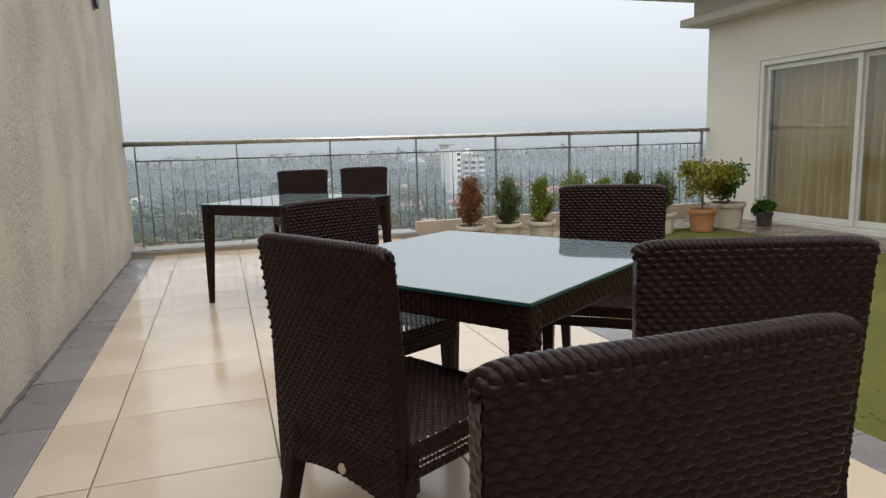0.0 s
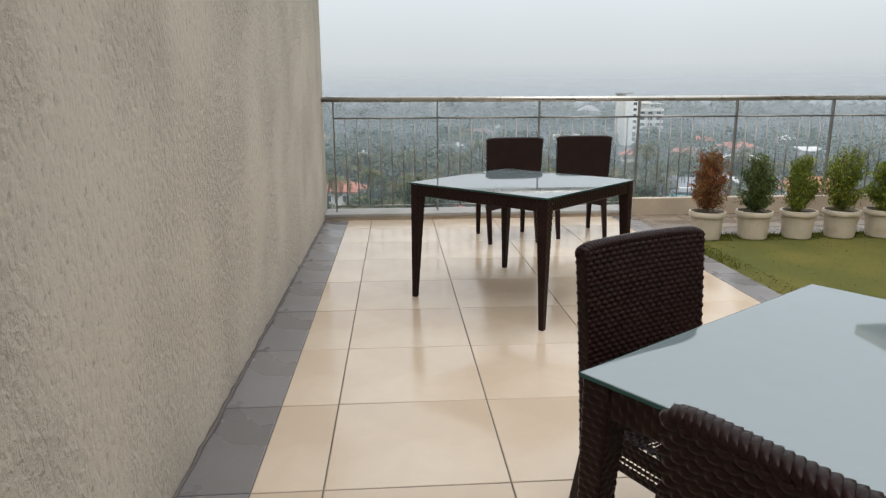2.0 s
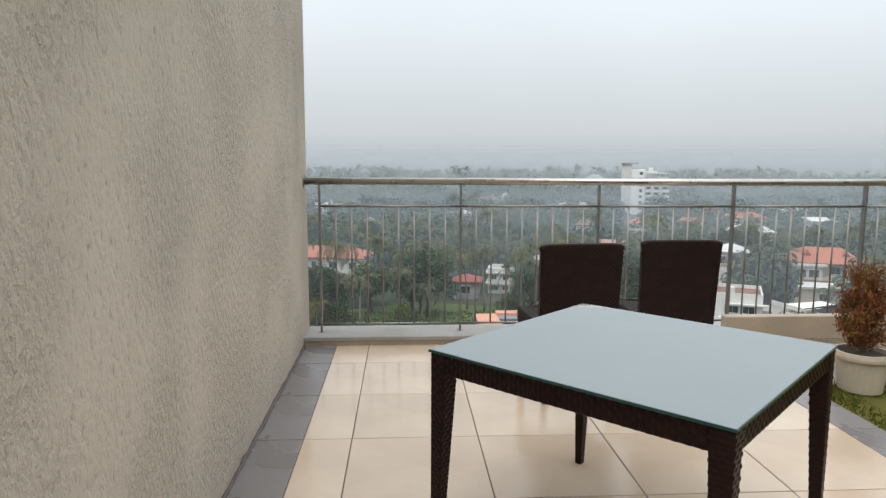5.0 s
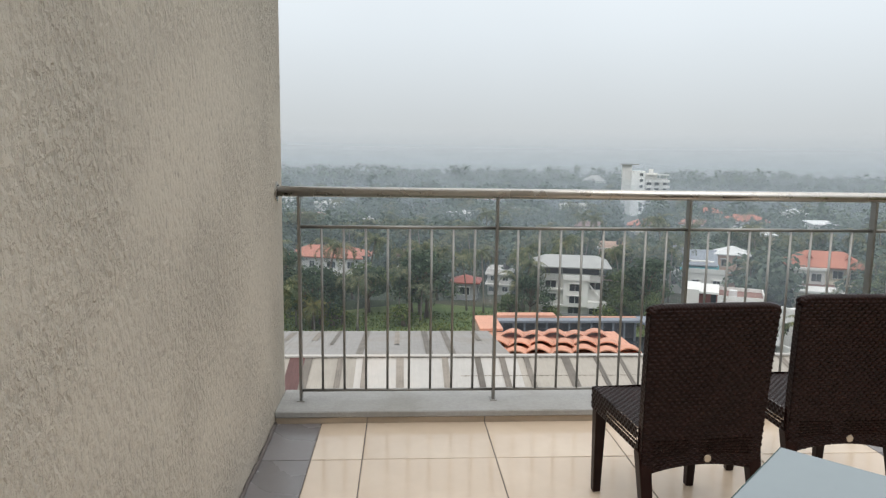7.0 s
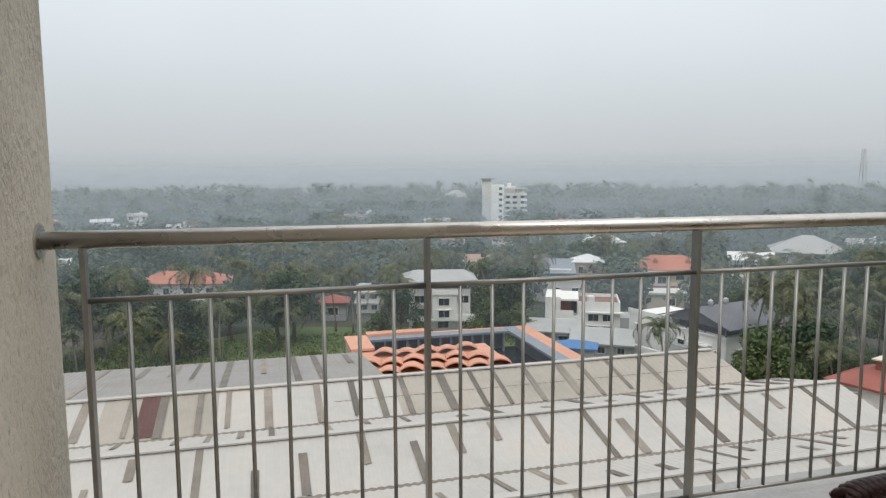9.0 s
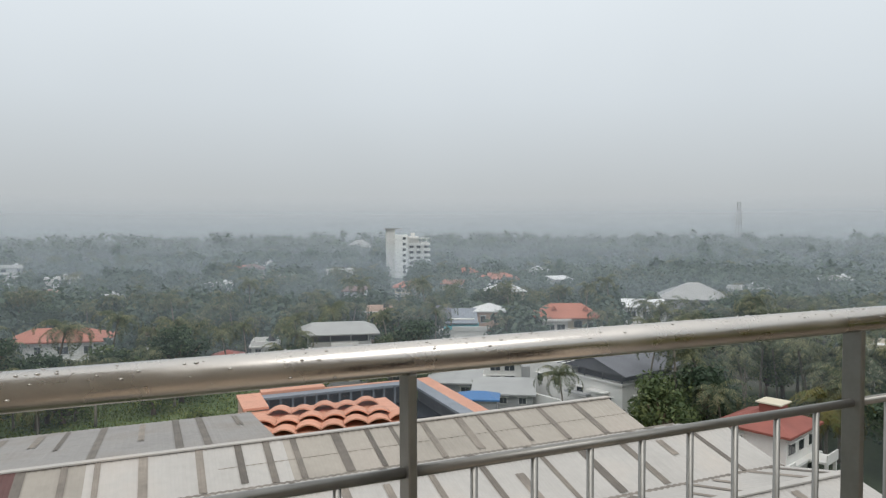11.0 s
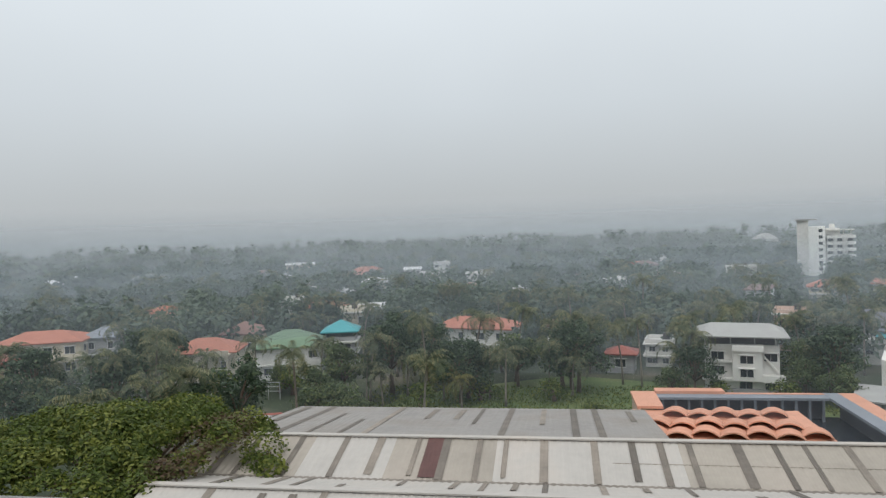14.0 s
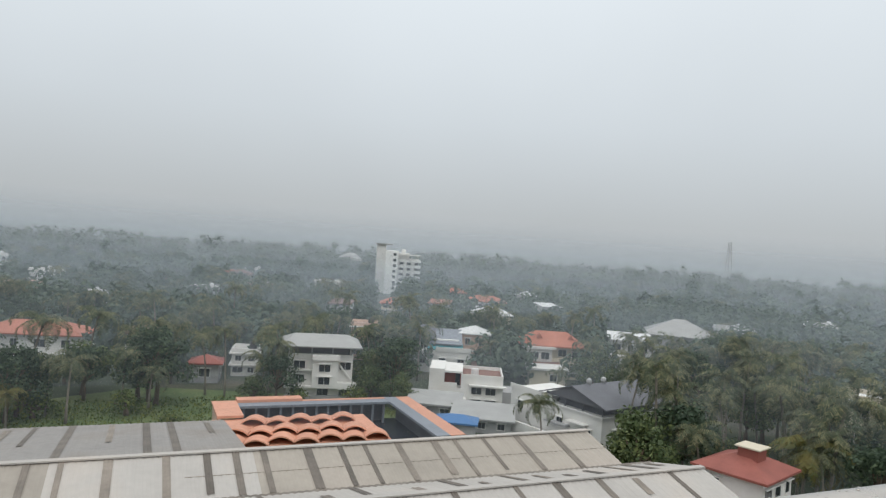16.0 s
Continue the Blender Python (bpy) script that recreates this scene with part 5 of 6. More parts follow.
add_box(bm, (1.5, -5, 23.4), (16.0, 3, 23.8))
add_box(bm, (3.2, 0, 24.5), (6.0, 3, 26.6))
part("roof_frame", bm, M_WALLW, tower)

# radio mast in the haze
mast = thing("radio_mast", "thin lattice radio mast fading into mist", "mast", at(700, 650, G))
bm = bmesh.new()
for sx, sy in ((-1, -1), (1, -1), (1, 1), (-1, 1)):
    add_tube(bm, [(sx * 3.4, sy * 3.4, 0), (sx * 1.2, sy * 1.2, 60)], [0.4, 0.3], 5)
for k in range(12):
    z, r = 5.0 * k, 3.4 - 2.2 * k / 12
    add_box(bm, (-r, -r, z), (r, -r + 0.3, z + 0.4))
    add_box(bm, (-r, r - 0.3, z), (r, r, z + 0.4))
part("lattice", bm, M_WALLG, mast)

# ---- long factory roof below the terrace ----
factory = thing("factory_hall", "long factory hall with weathered sheet roofs", "building")
XL, XR = -29.0, 46.0
LINES = [(76.0, -19.3), (57.6, -17.0), (51.4, -18.6), (45.0, -17.0), (38.8, -18.6), (32.5, -17.0), (26.0, -18.8)]


def corrugated(x0, x1, a, b, material, name, parent, pitch=0.55, amp=0.05, lift=0.0, cut0=0.0, cut1=0.0):
    """A ribbed sheet from line a to line b (y, z), its ribs running down the slope."""
    n = max(2, int((x1 - x0) / pitch)) * 2
    vs = []
    for j, (y, z) in enumerate((a, b)):
        lo, hi = x0 + (cut0 if j else 0), x1 + (cut1 if j else 0)
        for k in range(n + 1):
            vs.append((lo + (hi - lo) * k / n, y, z + lift + (amp if k % 2 else 0)))
    w = n + 1
    fs = [(k, k + w, k + w + 1, k + 1) for k in range(n)]
    return hang(name, from_arrays(name, vs, fs, material), parent)


rr = random.Random(11)
for s, (a, b) in enumerate(zip(LINES, LINES[1:])):
    m0 = M_ROOFG if s == 0 else (M_ROOF if s in (1,) else M_ROOFW)
    xr = 11.2 if s == 0 else (XR if s == 1 else 50.0 - 0.4 * (s - 2))
    x = XL
    while x < xr - 0.5:
        step = min(rr.choice((6.0, 7.5, 9.0)), xr - x)
        mm = m0
        if s == 1:
            mm = M_ROOF if x > 6 else rr.choice((M_ROOFW, M_ROOFW, M_ROOF, M_WALLG))
        corrugated(x, x + step, a, b, mm, "roof_sheet", factory)
        x += step
    if s == 1:
        y, z = a[0] + (b[0] - a[0]) * 0.52, a[1] + (b[1] - a[1]) * 0.52
        box_part("lap_joint", (6.0, y - 0.03, z + 0.02), (xr, y + 0.03, z + 0.07), M_ROOF, factory)
    # darker skylight strips, each a narrow sheet laid on the slope
    x = XL + 1.0
    while x < xr - 1.5:
        w = rr.uniform(0.4, 0.8)
        t0, t1 = rr.choice(((0.02, 0.98), (0.05, 0.6), (0.3, 0.97), (0.02, 0.95), (0.1, 0.45), (0.5, 0.97))) if s != 1 else (0.02, rr.choice((0.97, 0.9, 0.97)))
        lerp = lambda t: (a[0] + (b[0] - a[0]) * t, a[1] + (b[1] - a[1]) * t)
        skew = 1.2 if s == 0 else 0.0
        corrugated(x, x + w, lerp(t0), lerp(t1), M_STRIPE, "skylight_strip", factory, 0.3, 0.04, 0.07)
        x += rr.choice((2.3, 3.1, 3.6, 4.2))
corrugated(-9.6, -8.2, (57.4, -17.05), (51.8, -18.5), M_RUST, "rusty_sheet", factory, 0.3, 0.04, 0.09)
for y, z in ((57.6, -16.93), (45.0, -16.93), (32.5, -16.93)):
    bm = bmesh.new()
    add_box(bm, (XL, y - 0.3, z), (XR + (0 if y > 50 else 3.6), y + 0.3, z + 0.12))
    part("ridge_cap", bm, M_ROOFW, factory)
bm = bmesh.new()
for y, z in ((51.4, -18.62), (38.8, -18.62)):
    add_box(bm, (XL, y - 0.25, z - 0.1), (49.5, y + 0.25, z + 0.1))
part("gutter", bm, M_STRIPE, factory)
bm = bmesh.new()
add_box(bm, (XL + 0.3, 26.4, G), (XR - 0.3, 57.3, -19.5))
part("wall", bm, M_WALLC, factory)
box_part("wall", (XL + 0.3, 57.3, G), (10.9, 75.6, -19.5), M_WALLC, factory)
box_part("wall", (11.0, 57.2, -19.5), (XR - 0.3, 57.5, -17.1), M_WALLC, factory)
for x, first in ((XL + 0.3, 0), (XR - 0.3, 1)):
    some = LINES[first:]
    vs = [(x, y, z - 0.06) for y, z in some] + [(x, 26.0, -19.5), (x, some[0][0], -19.5)]
    hang("gable", from_arrays("gable", vs, [tuple(range(len(vs)))], M_WALLC), factory)

# ---- courtyard with orange vaults ----
court = thing("orange_court", "courtyard with orange flat roofs and small vaults", "building", at(0.9, 0, G))
box_part("court_floor", (11.5, 79.5, 0), (41, 99.5, 0.6), M_DARKGLAZE, court, "dark wet courtyard floor")
CZ = 4.0
box_part("roof_band", (11.2, 91.6, CZ - 0.35), (14.6, 100.0, CZ), M_TERRACOURT, court)
box_part("roof_band", (14.6, 98.6, CZ - 0.3), (24.0, 100.6, CZ + 0.35), M_TERRACOURT, court)
box_part("roof_band", (14.6, 96.6, CZ - 0.4), (37.0, 98.6, CZ - 0.05), M_BLUEGREY, court, "blue-grey sheet roof strip")
box_part("roof_band", (24.0, 98.6, CZ - 0.35), (37.0, 99.4, CZ), M_TERRACOURT, court)
for nm, x0, x1, mm in (("roof_band", 37.0, 39.0, M_BLUEGREY), ("roof_band", 39.0, 41.2, M_TERRACOURT)):
    box_part(nm, (x0, 78.0, CZ - 0.35), (x1, 99.4, CZ), mm, court)
box_part("back_wall", (14.6, 98.7, 0), (37.0, 99.0, CZ - 0.5), M_RT_DARK, court)
box_part("side_wall", (39.1, 78.0, 0), (39.4, 99.0, CZ - 0.4), M_RT_DARK, court)
box_part("side_wall", (11.4, 80.0, 0), (11.7, 99.8, CZ - 0.4), M_WALLP, court)
for k in range(13):
    box_part("column", (15.2 + 1.75 * k, 97.0, 0), (15.5 + 1.75 * k, 97.3, CZ - 0.4), M_BLUEGREY, court)
# one vault: an arched shell with thickness
W, D, RISE, N = 3.05, 3.9, 0.62, 12
vs = []
for t in (0.0, -0.16):
    for y in (-D / 2, D / 2):
        for k in range(N + 1):
            s = k / N * 2 - 1
            vs.append((s * W / 2, y, RISE * (1 - s * s) + t))
fs = []
c = N + 1
for k in range(N):
    fs += [(k, k + 1, c + k + 1, c + k), (2 * c + k + 1, 2 * c + k, 3 * c + k, 3 * c + k + 1), (k + 1, k, 2 * c + k, 2 * c + k + 1), (c + k, c + k + 1, 3 * c + k + 1, 3 * c + k)]
vault_me = from_arrays("vault", vs, fs, M_TERRACOURT)
for r, (yy, x0, cnt) in enumerate(((89.8, 15.8, 5), (85.4, 13.0, 6), (81.4, 11.8, 7))):
    for k in range(cnt):
        hang("vault", vault_me, court, m=pose(x0 + 3.02 * k, yy - 0.5 * (k % 2), CZ - 0.35 - 0.12 * (k % 2), -7, 0, -14))
box_part("vault_deck", (10.6, 79.6, CZ - 0.75), (31.4, 92.0, CZ - 0.55), M_TERRACOURT, court)
for k in range(6):
    box_part("prop", (14.5 + 2.9 * k, 84.2, 0.6), (14.75 + 2.9 * k, 84.45, CZ - 0.75), M_RT_DARK, court)

# fence, scrap and tarpaulin near the field
fence = thing("pipe_fence", "pale pipe fence along a yard", "fence", at(-66, 108, G, 2))
for k in range(20):
    box_part("post", (-20 + 2.1 * k, -0.06, 0), (-19.88 + 2.1 * k, 0.06, 3.0), M_PIPE, fence)
for z in (1.4, 2.2, 2.95):
    box_part("rail", (-20, -0.05, z), (20, 0.05, z + 0.1), M_PIPE, fence)
tarp = thing("tarpaulin", "bright blue tarpaulin over a shed", "tarpaulin", at(45.5, 88, G, -30))
bm = bmesh.new()
hip_roof(bm, 6, 4, 3.2, 0.8, 0.2)
part("sheet", bm, M_TARP, tarp)
box_part("shed", (-2.8, -1.8, 0), (2.8, 1.8, 2.95), M_WALLG, tarp)
scrap_rng = random.Random(3)
for k in range(26):
    x, y = -33 + scrap_rng.uniform(-5, 5), 74 + scrap_rng.uniform(-7, 7)
    box = thing("scrap_sheet", "rusty corrugated scrap sheet on a heap", "scrap", pose(x, y, G + 5.2 + scrap_rng.uniform(-0.3, 1.4), scrap_rng.uniform(-14, 14), scrap_rng.uniform(-14, 14), scrap_rng.uniform(0, 180)), "scrap sheets")
    corrugated(-2.2, 2.2, (-0.5, 0), (0.5, 0), scrap_rng.choice((M_RT_BROWN, M_RUST, M_RT_GREY, M_RT_RED)), "sheet", box, 0.3, 0.05)
scrap_shed = thing("scrap_shed", "low rusty shed under scrap sheets", "shed", at(-33, 74, G, 20))
box_part("wall", (-6, -7.5, 0), (6, 7.5, 4.6), M_RT_BROWN, scrap_shed)
box_part("roof", (-6.4, -8, 4.6), (6.4, 8, 4.9), M_RT_BROWN, scrap_shed)


car = thing("parked_car", "small white car parked in a yard", "car", at(54.5, 100.5, G, 30))
bm = bmesh.new()
add_box(bm, (-2.1, -0.85, 0.35), (2.1, 0.85, 1.0), 0.12, segments=2)
part("body", bm, M_RT_WHITE, car)
bm = bmesh.new()
for v in add_box(bm, (-1.3, -0.78, 1.0), (1.5, 0.78, 1.55)):
    if v.co.z > 1.3:
        v.co.x *= 0.72
        v.co.y *= 0.86
part("cabin", bm, M_WIN, car, "dark tinted car windows")
box_part("car_roof", (-0.95, -0.66, 1.552), (1.08, 0.66, 1.6), M_RT_WHITE, car, bevel=0.02)
for wx in (-1.3, 1.3):
    for wy in (-0.86, 0.68):
        bm = bmesh.new()
        add_tube(bm, [(wx, wy, 0.34), (wx, wy + 0.18, 0.34)], [0.34, 0.34], 14)
        part("wheel", bm, M_BLACK, car)

# ---- trees ----
def palm_mesh_set(seed, height, fronds=19, length=5.2, material=M_PALM):
    r = random.Random(seed)
    bm = bmesh.new()
    lean = (r.uniform(-0.12, 0.12), r.uniform(-0.12, 0.12))
    pts = [(lean[0] * height * t * t, lean[1] * height * t * t, height * t) for t in (0, 0.2, 0.45, 0.7, 0.9, 1.0)]
    add_tube(bm, pts, [0.26, 0.18, 0.15, 0.14, 0.15, 0.2], 8)
    trunk = mesh_of("trunk", bm, M_TRUNK, True)
    top = Vector(pts[-1])
    vs, fs = [], []
    for k in range(fronds):
        a = 2 * math.pi * k / fronds + r.uniform(-0.2, 0.2)
        rise = r.uniform(-0.5, 1.15)
        ln = length * r.uniform(0.8, 1.1)
        out = Vector((math.cos(a), math.sin(a), 0))
        side = Vector((-math.sin(a), math.cos(a), 0))
        prev, dirz, p = None, rise, top.copy()
        steps = 9
        for s in range(steps + 1):
            wid = 0.5 * math.sin(math.pi * (0.12 + 0.86 * s / steps)) + 0.03
            droop = Vector((0, 0, -0.6 * wid))
            if prev is not None:
                mid = (prev + p) / 2
                for sg in (-1, 1):
                    for q in (0.0, 0.25, 0.5, 0.75):
                        b0, b1 = prev.lerp(p, q), prev.lerp(p, q + 0.15)
                        e = side * sg * wid * 1.15 + droop * r.uniform(0.8, 1.9) + out * 0.25
                        n0 = len(vs)
                        vs += [b0, b1, b1 + e * r.uniform(0.85, 1.1), b0 + e]
                        fs.append((n0, n0 + 1, n0 + 2, n0 + 3))
            prev = p.copy()
            p = p + (out * math.cos(dirz) + Vector((0, 0, math.sin(dirz)))) * (ln / steps)
            dirz -= 0.16 + 0.03 * s
    return trunk, from_arrays("crown", vs, fs, material)


def tree_mesh_set(seed, height, radius, material, leaves=2400, leaf=0.5):
    r = np.random.default_rng(seed)
    bm = bmesh.new()
    add_tube(bm, [(0, 0, 0), (0.15, 0.1, height * 0.25), (0.1, 0, height * 0.45)], [0.4, 0.3, 0.24], 8)
    clumps = []
    for k in range(15):
        a, t = r.uniform(0, 2 * np.pi), r.uniform(0.0, 1.0)
        rad = radius * np.sqrt(r.uniform(0.05, 1.0)) * (1.0 - 0.55 * t)
        c = np.array([np.cos(a) * rad, np.sin(a) * rad, height * (0.42 + 0.5 * t)])
        clumps.append((c, r.uniform(0.28, 0.5) * radius))
        if k < 8:
            add_tube(bm, [(0.1, 0, height * 0.35), tuple(c * 0.5 + np.array([0, 0, height * 0.22])), tuple(c)], [0.2, 0.13, 0.05], 6)
    trunk = mesh_of("trunk", bm, M_BARK, True)
    cs, outs = [], []
    for c, s in clumps:
        n = leaves // 15
        d = r.normal(size=(n, 3))
        d /= np.linalg.norm(d, axis=1)[:, None]
        cs.append(c + d * s * r.uniform(0.6, 1.1, n)[:, None] * np.array([1, 1, 0.75]))
        outs.append(d)
    v, f = leaf_quads(r, np.concatenate(cs), leaf, 0.6, 0.8, out=np.concatenate(outs))
    return trunk, from_arrays("crown", v, f, material)


PALMS = [palm_mesh_set(1, 9.5), palm_mesh_set(2, 12.0), palm_mesh_set(3, 7.0, 17, 4.9), palm_mesh_set(4, 10.5, 20, 5.4), palm_mesh_set(5, 6.0, 20, 5.0, M_PALMY), palm_mesh_set(6, 13.5, 17, 4.6)]
TREES = [tree_mesh_set(11, 9, 4.4, M_LEAF_A), tree_mesh_set(12, 11, 5.0, M_LEAF_B), tree_mesh_set(13, 8, 4.6, M_LEAF_A), tree_mesh_set(14, 12, 4.6, M_LEAF_B), tree_mesh_set(15, 5, 3.2, M_LEAF_A, 1200, 0.42), tree_mesh_set(16, 3.2, 2.6, M_LEAF_C, 700, 0.42)]


def plant(kind, sets, k, x, y, scale=1.0, turn=0.0, label="", z=G):
    t = thing(kind, label, "palm" if "palm" in kind else "tree", pose(x, y, z, 0, 0, turn), "palms of the town" if "palm" in kind else "trees of the town")
    t.scale = (scale, scale, scale)
    hang("trunk", sets[k][0], t)
    hang("crown", sets[k][1], t)
    return t


BLOCKED = [(x, y, max(w, d) * 0.62) for _, x, y, w, d, *_ in HOUSES]


def clear(x, y, margin=1.5):
    if -33 < x < 52 and y < 77.5:
        return False
    if 9 < x < 44 and 76 < y < 103:
        return False
    if -14 < x < 34 and 76 < y < 108:
        return False
    if 46 < x < 84 and 84 < y < 128:
        return False
    return all((x - bx) ** 2 + (y - by) ** 2 > (br + margin) ** 2 for bx, by, br in BLOCKED)


def shades_house(x, y, tall):
    """Whether a tall crown here would hide a house that is seen over open ground."""
    for bx, by, br in BLOCKED[:15] + BLOCKED[27:35]:
        d, e = math.hypot(bx, by), math.hypot(x, y)
        if 2 < d - e < 34 and abs(math.atan2(x, y) - math.atan2(bx, by)) < (br * 0.72) / d:
            return tall > 4.0
    return False


LP = "tall coconut palm with drooping grey-green fronds"
LT = "broadleaf tree with a dense uneven green crown"
# palms and trees that stand out one by one
for x, y, k, s in ((-6.6, 105.5, 0, 0.95), (-13, 116, 1, 1.1), (-24, 112, 2, 1.0), (-17, 108, 4, 0.9), (-13.5, 104, 4, 0.8), (4, 112, 2, 0.9), (13, 121, 1, 0.9), (16, 119, 5, 0.85), (24, 121, 5, 0.8), (68, 77.5, 1, 0.95), (75, 54, 4, 1.25), (-60, 100, 0, 0.9), (-72, 95, 3, 0.9), (-82, 98, 0, 0.9), (-57, 104, 1, 0.75), (-90, 92, 3, 0.9), (-30, 107, 2, 0.9), (45, 128, 1, 0.9), (50, 131, 3, 0.9), (79, 112, 2, 0.7), (96, 106, 3, 1.1), (103, 99, 1, 1.0), (88, 92, 0, 1.1), (84, 74, 3, 1.1), (95, 66, 1, 1.0)):
    plant("coconut_palm", PALMS, k, x, y, s, 57 * k + x * 9, LP if k != 4 else "short coconut palm with yellowing fronds")
for x, y, k, s in ((-27, 113, 1, 1.15), (-34, 108, 0, 1.1), (-22, 119, 3, 1.1), (-35, 98, 0, 0.85), (-29, 92, 2, 0.8), (-33, 90, 4, 1.2), (-20, 103, 5, 1.2), (-11, 109, 5, 1.1), (1, 109, 5, 1.1), (7, 98, 5, 0.9), (57, 62, 0, 1.1), (61, 66, 2, 1.1), (55, 66, 5, 1.6), (66, 64, 1, 0.95), (43, 107, 0, 0.7), (40, 112, 2, 0.75), (44, 117, 0, 0.8), (20, 112, 4, 0.9), (26, 109, 5, 1.0), (50, 99, 5, 0.8), (-45, 112, 5, 1.3), (-58, 110, 5, 1.4), (36, 108, 5, 1.0)):
    plant("broadleaf_tree", TREES, k, x, y, s, 41 * k + x * 7, LT if k != 5 else "low bright green bush in the grass")
near = random.Random(52)
for k in range(64):
    x, y = near.uniform(56, 118), near.uniform(40, 104)
    if math.hypot(x - 64, y - 53) < 10.5 or math.hypot(x - 66, y - 88) < 15 or math.hypot(x - 115, y - 71) < 9 or (y > 80 and x < 74) or (x < 64 and y < 58) or (x < 86 and y > 62 and x - 60 < (y - 52) * 1.0):
        continue
    if near.random() < 0.6:
        plant("coconut_palm", PALMS, near.choice((0, 1, 2, 3, 5)), x, y, near.uniform(0.9, 1.2), near.uniform(0, 360), LP)
    else:
        plant("broadleaf_tree", TREES, near.choice((0, 1, 2, 3)), x, y, near.uniform(0.85, 1.15), near.uniform(0, 360), LT)
tr = random.Random(21)
count = 0
while count < 290:
    ang = radians(tr.uniform(-44, 62))
    dist = 82 + 105 * tr.random() ** 0.8
    x, y = dist * math.sin(ang), dist * math.cos(ang)
    if not clear(x, y):
        continue
    is_palm = tr.random() < 0.62
    k = tr.choice((0, 1, 2, 3, 5)) if is_palm else tr.choice((0, 1, 2, 3, 4))
    tall = {0: 9, 1: 12, 2: 7, 3: 10.5, 5: 13}[k] if is_palm else (9, 11, 8, 12, 5)[k]
    if shades_house(x, y, tall):
        k = 2 if is_palm and tr.random() < 0.25 else 4
        is_palm = is_palm and k == 2
        if tr.random() < 0.6:
            continue
    plant("coconut_palm" if is_palm else "broadleaf_tree", PALMS if is_palm else TREES, k, x, y, tr.uniform(0.75, 1.1), tr.uniform(0, 360), LP if is_palm else LT)
    count += 1


# the great tree close below the terrace
def great_crown(seed, clumps, per, leaf, material, name, parent):
    r = np.random.default_rng(seed)
    cs, outs = [], []
    for cx, cy, cz, s in clumps:
        d = r.normal(size=(per, 3))
        d /= np.linalg.norm(d, axis=1)[:, None]
        d[:, 2] = np.abs(d[:, 2]) * 1.0 - 0.25
        cs.append(np.array([cx, cy, cz]) + d * s * r.uniform(0.7, 1.15, per)[:, None])
        outs.append(d)
    v, f = leaf_quads(r, np.concatenate(cs), leaf, 0.55, 1.4, 0.8, np.concatenate(outs))
    hang(name, from_arrays(name, v, f, material), parent)


great = thing("rain_tree", "huge spreading tree with a bright green crown", "tree", at(-37.5, 54, G))
rg = random.Random(8)
bm = bmesh.new()
add_tube(bm, [(0, 0, 0), (0.3, 0.2, 4), (0.2, 0, 6.5)], [0.9, 0.7, 0.6], 10)
clumps, brown = [], []
for k in range(230):
    a, q = rg.uniform(0, 2 * math.pi), math.sqrt(rg.random())
    cx, cy = 17.5 * q * math.cos(a), 13.0 * q * math.sin(a)
    cz = 4.8 + 7.4 * math.sqrt(max(0.0, 1 - q * q)) + rg.uniform(-1.3, 0.7)
    (brown if cx > 8.0 and rg.random() < 0.6 else clumps).append((cx, cy, cz, rg.uniform(0.9, 2.1)))
    if k % 6 == 0:
        add_tube(bm, [(0.2, 0, 5), (cx * 0.5, cy * 0.5, cz * 0.72), (cx, cy, cz - 0.5)], [0.4, 0.22, 0.08], 7)
part("trunk", bm, M_BARK, great, smooth=True)
great_crown(5, clumps, 420, 0.36, M_LEAF_C, "crown", great)
great_crown(6, brown, 190, 0.34, M_LEAF_D, "dry_crown", great)
plant("coconut_palm", PALMS, 4, -35.5, 51.5, 0.75, 20, "drooping brown palm rising through the crown", G + 6.0)

# weeds and tall grass on the field
wr = np.random.default_rng(33)
n = 22000
c = np.stack([wr.uniform(-31, 43, n), wr.uniform(76.5, 119, n), G + wr.uniform(0.05, 0.35, n)], 1)
c = c[~((c[:, 0] > 10.5) & (c[:, 1] < 101.5)) & ~((c[:, 0] > 24) & (c[:, 1] > 108))]
v, f = leaf_quads(wr, c, 0.42, 0.45, 1.5)
tagged(hang("field_weeds", from_arrays("field_weeds", v, f, M_LEAF_C)), "tall green weeds across the rough field", "weeds", kind="stuff")

# woods out to the horizon
rw = np.random.default_rng(17)
pts = []
for lo, hi, n in ((140, 300, 1900), (300, 520, 2000), (520, 950, 2200)):
    ang = np.radians(rw.uniform(-50, 68, n))
    dist = np.sqrt(rw.uniform(lo * lo, hi * hi, n))
    pts.append(np.stack([dist * np.sin(ang), dist * np.cos(ang)], 1))
pts = np.concatenate(pts)
keep = []
for x, y in pts:
    ok = all((x - bx) ** 2 + (y - by) ** 2 > (br + 1) ** 2 for bx, by, br in BLOCKED) and not shades_house(x, y, 9 if math.hypot(x, y) < 420 else 0)
    before_tower = abs(math.atan2(x, y) - math.atan2(125, 352)) < 0.02 and 215 < math.hypot(x, y) < 376
    keep.append(ok and not before_tower and math.hypot(x - 132, y - 356) > 18)
pts = pts[np.array(keep)]
cs, sizes, outs = [], [], []
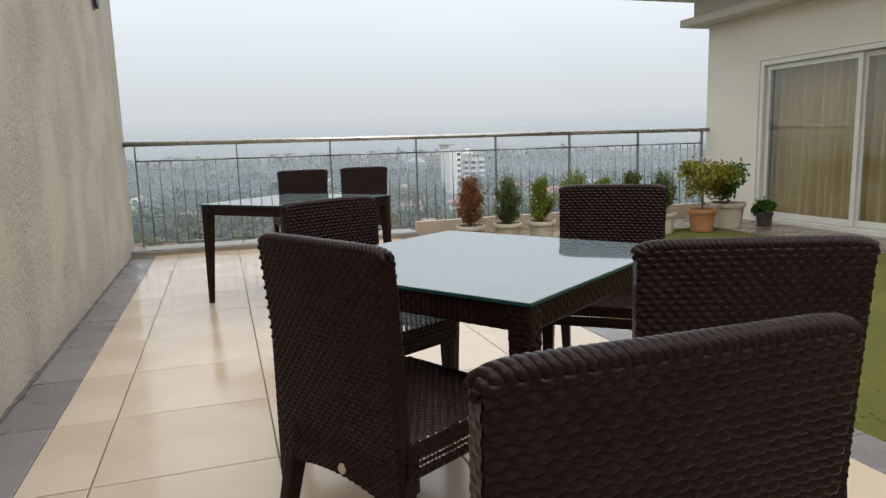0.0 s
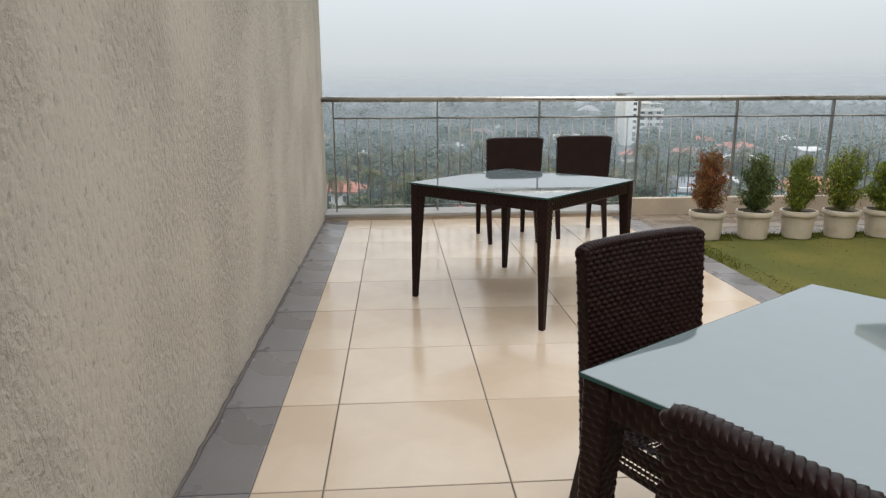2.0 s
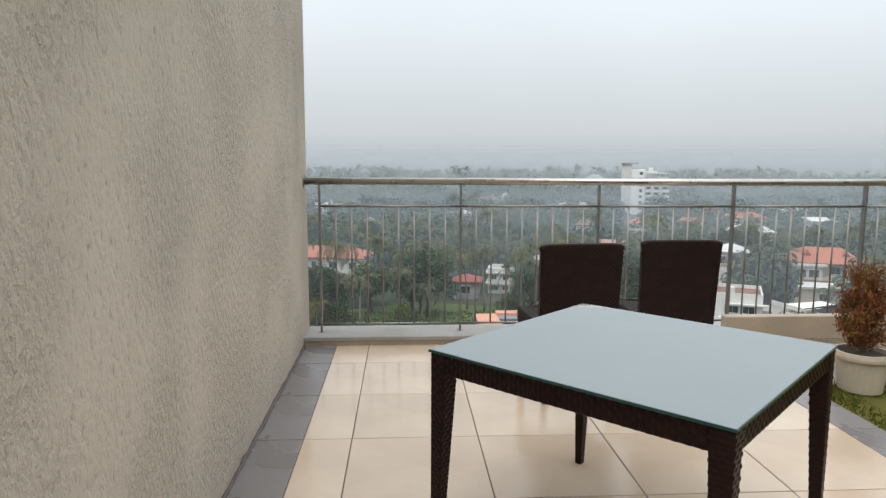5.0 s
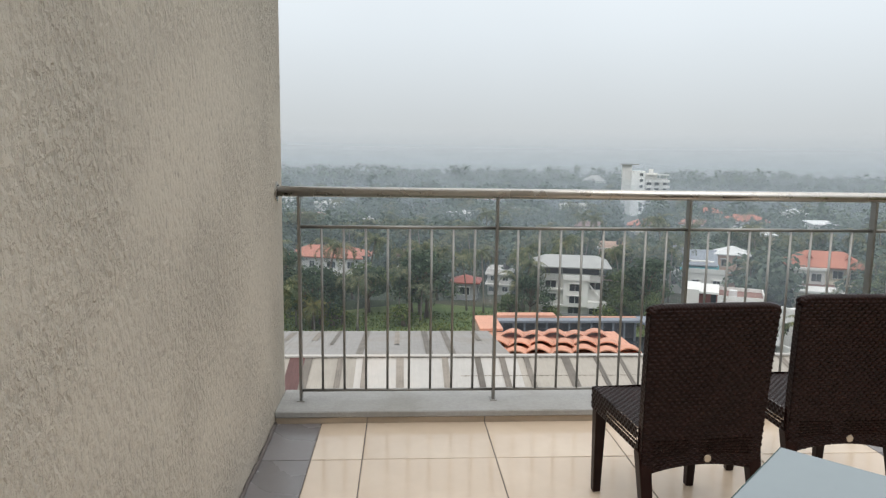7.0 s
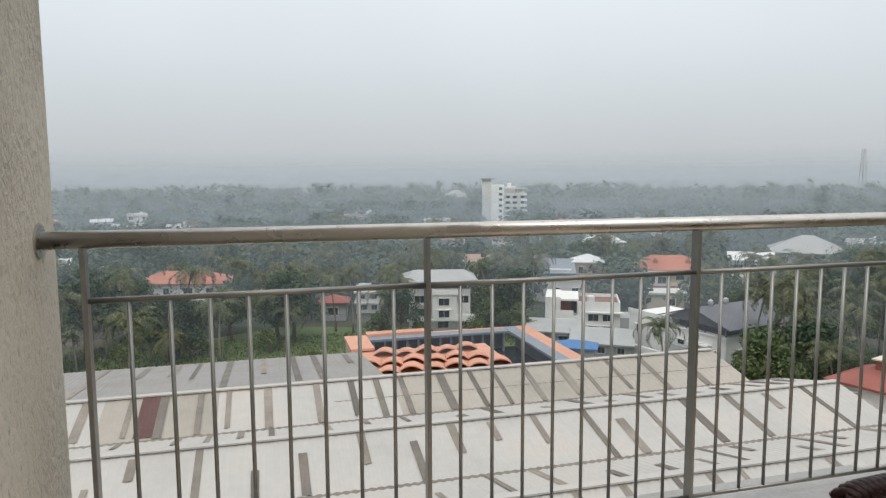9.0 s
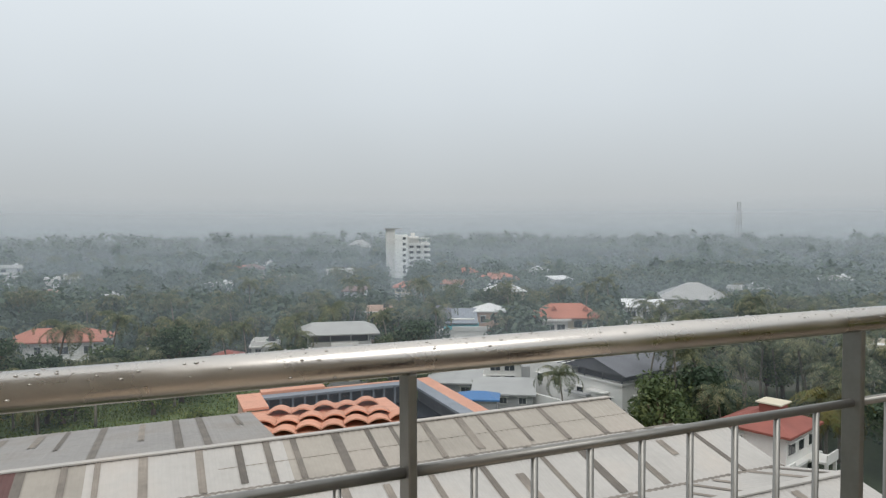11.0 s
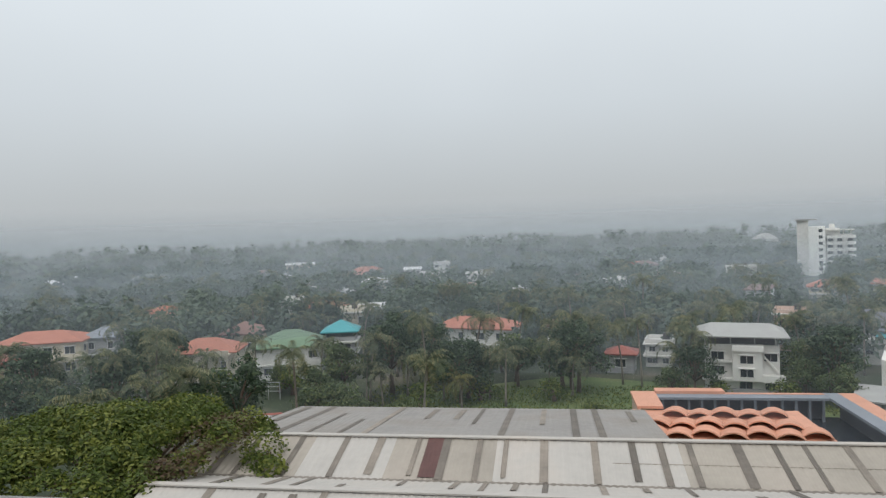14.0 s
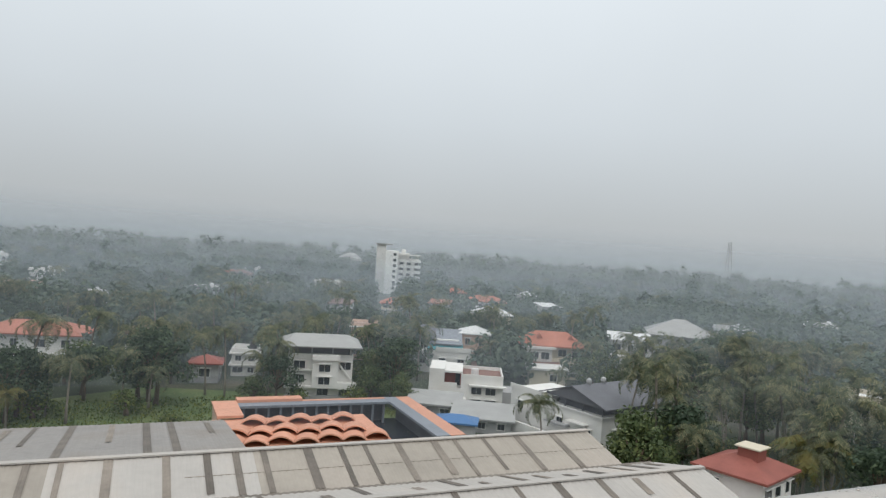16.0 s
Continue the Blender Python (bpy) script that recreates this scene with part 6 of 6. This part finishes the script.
for k, (x, y) in enumerate(pts):
    d = math.hypot(x, y)
    n = 150 if d < 300 else (80 if d < 520 else 40)
    hgt, rad = rw.uniform(5.5, 12.5) * (1.0 if d < 480 else 1.25 if d < 700 else 1.55) * (1 + 0.25 * math.sin(x * 0.021) * math.cos(y * 0.017)), rw.uniform(3.0, 5.8) * (1 if d < 520 else 1.5)
    q = rw.normal(size=(n, 3))
    q /= np.linalg.norm(q, axis=1)[:, None]
    lump = 1 + 0.25 * np.sin(q[:, 0] * 5 + k) * np.sin(q[:, 1] * 4 + 2 * k)
    outs.append(q)
    cs.append(np.array([x, y, G + hgt * 0.6]) + q * np.array([rad, rad, hgt * 0.45]) * (rw.uniform(0.74, 1.0, n) * lump)[:, None])
    sizes.append(np.full(n, 1.45 if d < 300 else (2.6 if d < 520 else 4.4)))
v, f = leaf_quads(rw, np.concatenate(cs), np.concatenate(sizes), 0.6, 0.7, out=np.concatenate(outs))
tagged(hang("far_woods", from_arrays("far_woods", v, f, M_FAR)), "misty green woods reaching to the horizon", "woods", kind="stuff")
# palms scattered through the farther woods
pv, pf, base = [], [], 0
src_v = np.array([vv.co[:] for vv in PALMS[1][1].vertices])
src_f = np.array([list(p.vertices) for p in PALMS[1][1].polygons])
sel = rw.choice(len(src_f), len(src_f) // 3, replace=False)
sub = src_v[src_f[sel].reshape(-1)]
for x, y in pts[rw.choice(len(pts), 420, replace=False)]:
    if math.hypot(x, y) > 520:
        continue
    s, a = rw.uniform(0.8, 1.15), rw.uniform(0, 6.28)
    c, sn = np.cos(a), np.sin(a)
    pv.append(sub @ np.array([[c, -sn, 0], [sn, c, 0], [0, 0, 1]]).T * s + np.array([x, y, G]))
pv = np.concatenate(pv)
tagged(hang("far_palms", from_arrays("far_palms", pv, np.arange(len(pv)).reshape(-1, 4), M_PALM)), "misty coconut palm crowns among the far woods", "palms", kind="stuff")

# ---- tinted sheets painting distance haze between the rows of trees ----
for k, (rad, dens, low, high) in enumerate(HAZE_SHEETS):
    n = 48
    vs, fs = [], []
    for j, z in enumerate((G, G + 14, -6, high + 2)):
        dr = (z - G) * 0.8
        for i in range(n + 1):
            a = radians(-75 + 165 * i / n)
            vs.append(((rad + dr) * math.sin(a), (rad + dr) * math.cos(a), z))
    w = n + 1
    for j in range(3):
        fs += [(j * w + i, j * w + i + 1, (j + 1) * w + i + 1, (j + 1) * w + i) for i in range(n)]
    tagged(hang("backdrop", from_arrays("backdrop", vs, fs, haze_sheet_mat("mist", dens, low, high, (0.352, 0.396, 0.438) if rad < 400 else (0.352, 0.384, 0.406)), True)), "semi-transparent sheet painting distance haze over the town", "mist", kind="structure")

# ---- tiles of floor and paving ----
lay_tiles(floor, "tile", COLS, ROWS, M_TILE)
lay_tiles(floor, "border_tile", [0.0, 0.232], ROWS, M_SLATE)
lay_tiles(floor, "border_tile", [2.86, 3.07], ROWS, M_SLATE)
lay_tiles(paving, "paver", [3.07 + 0.47 * k for k in range(10)], [0.0, -0.35, -0.7, -1.05], M_PAVE)
lay_tiles(path, "paver", [6.45, 6.875, 7.3], [-1.05 - 0.42 * k for k in range(21)], M_PAVE)
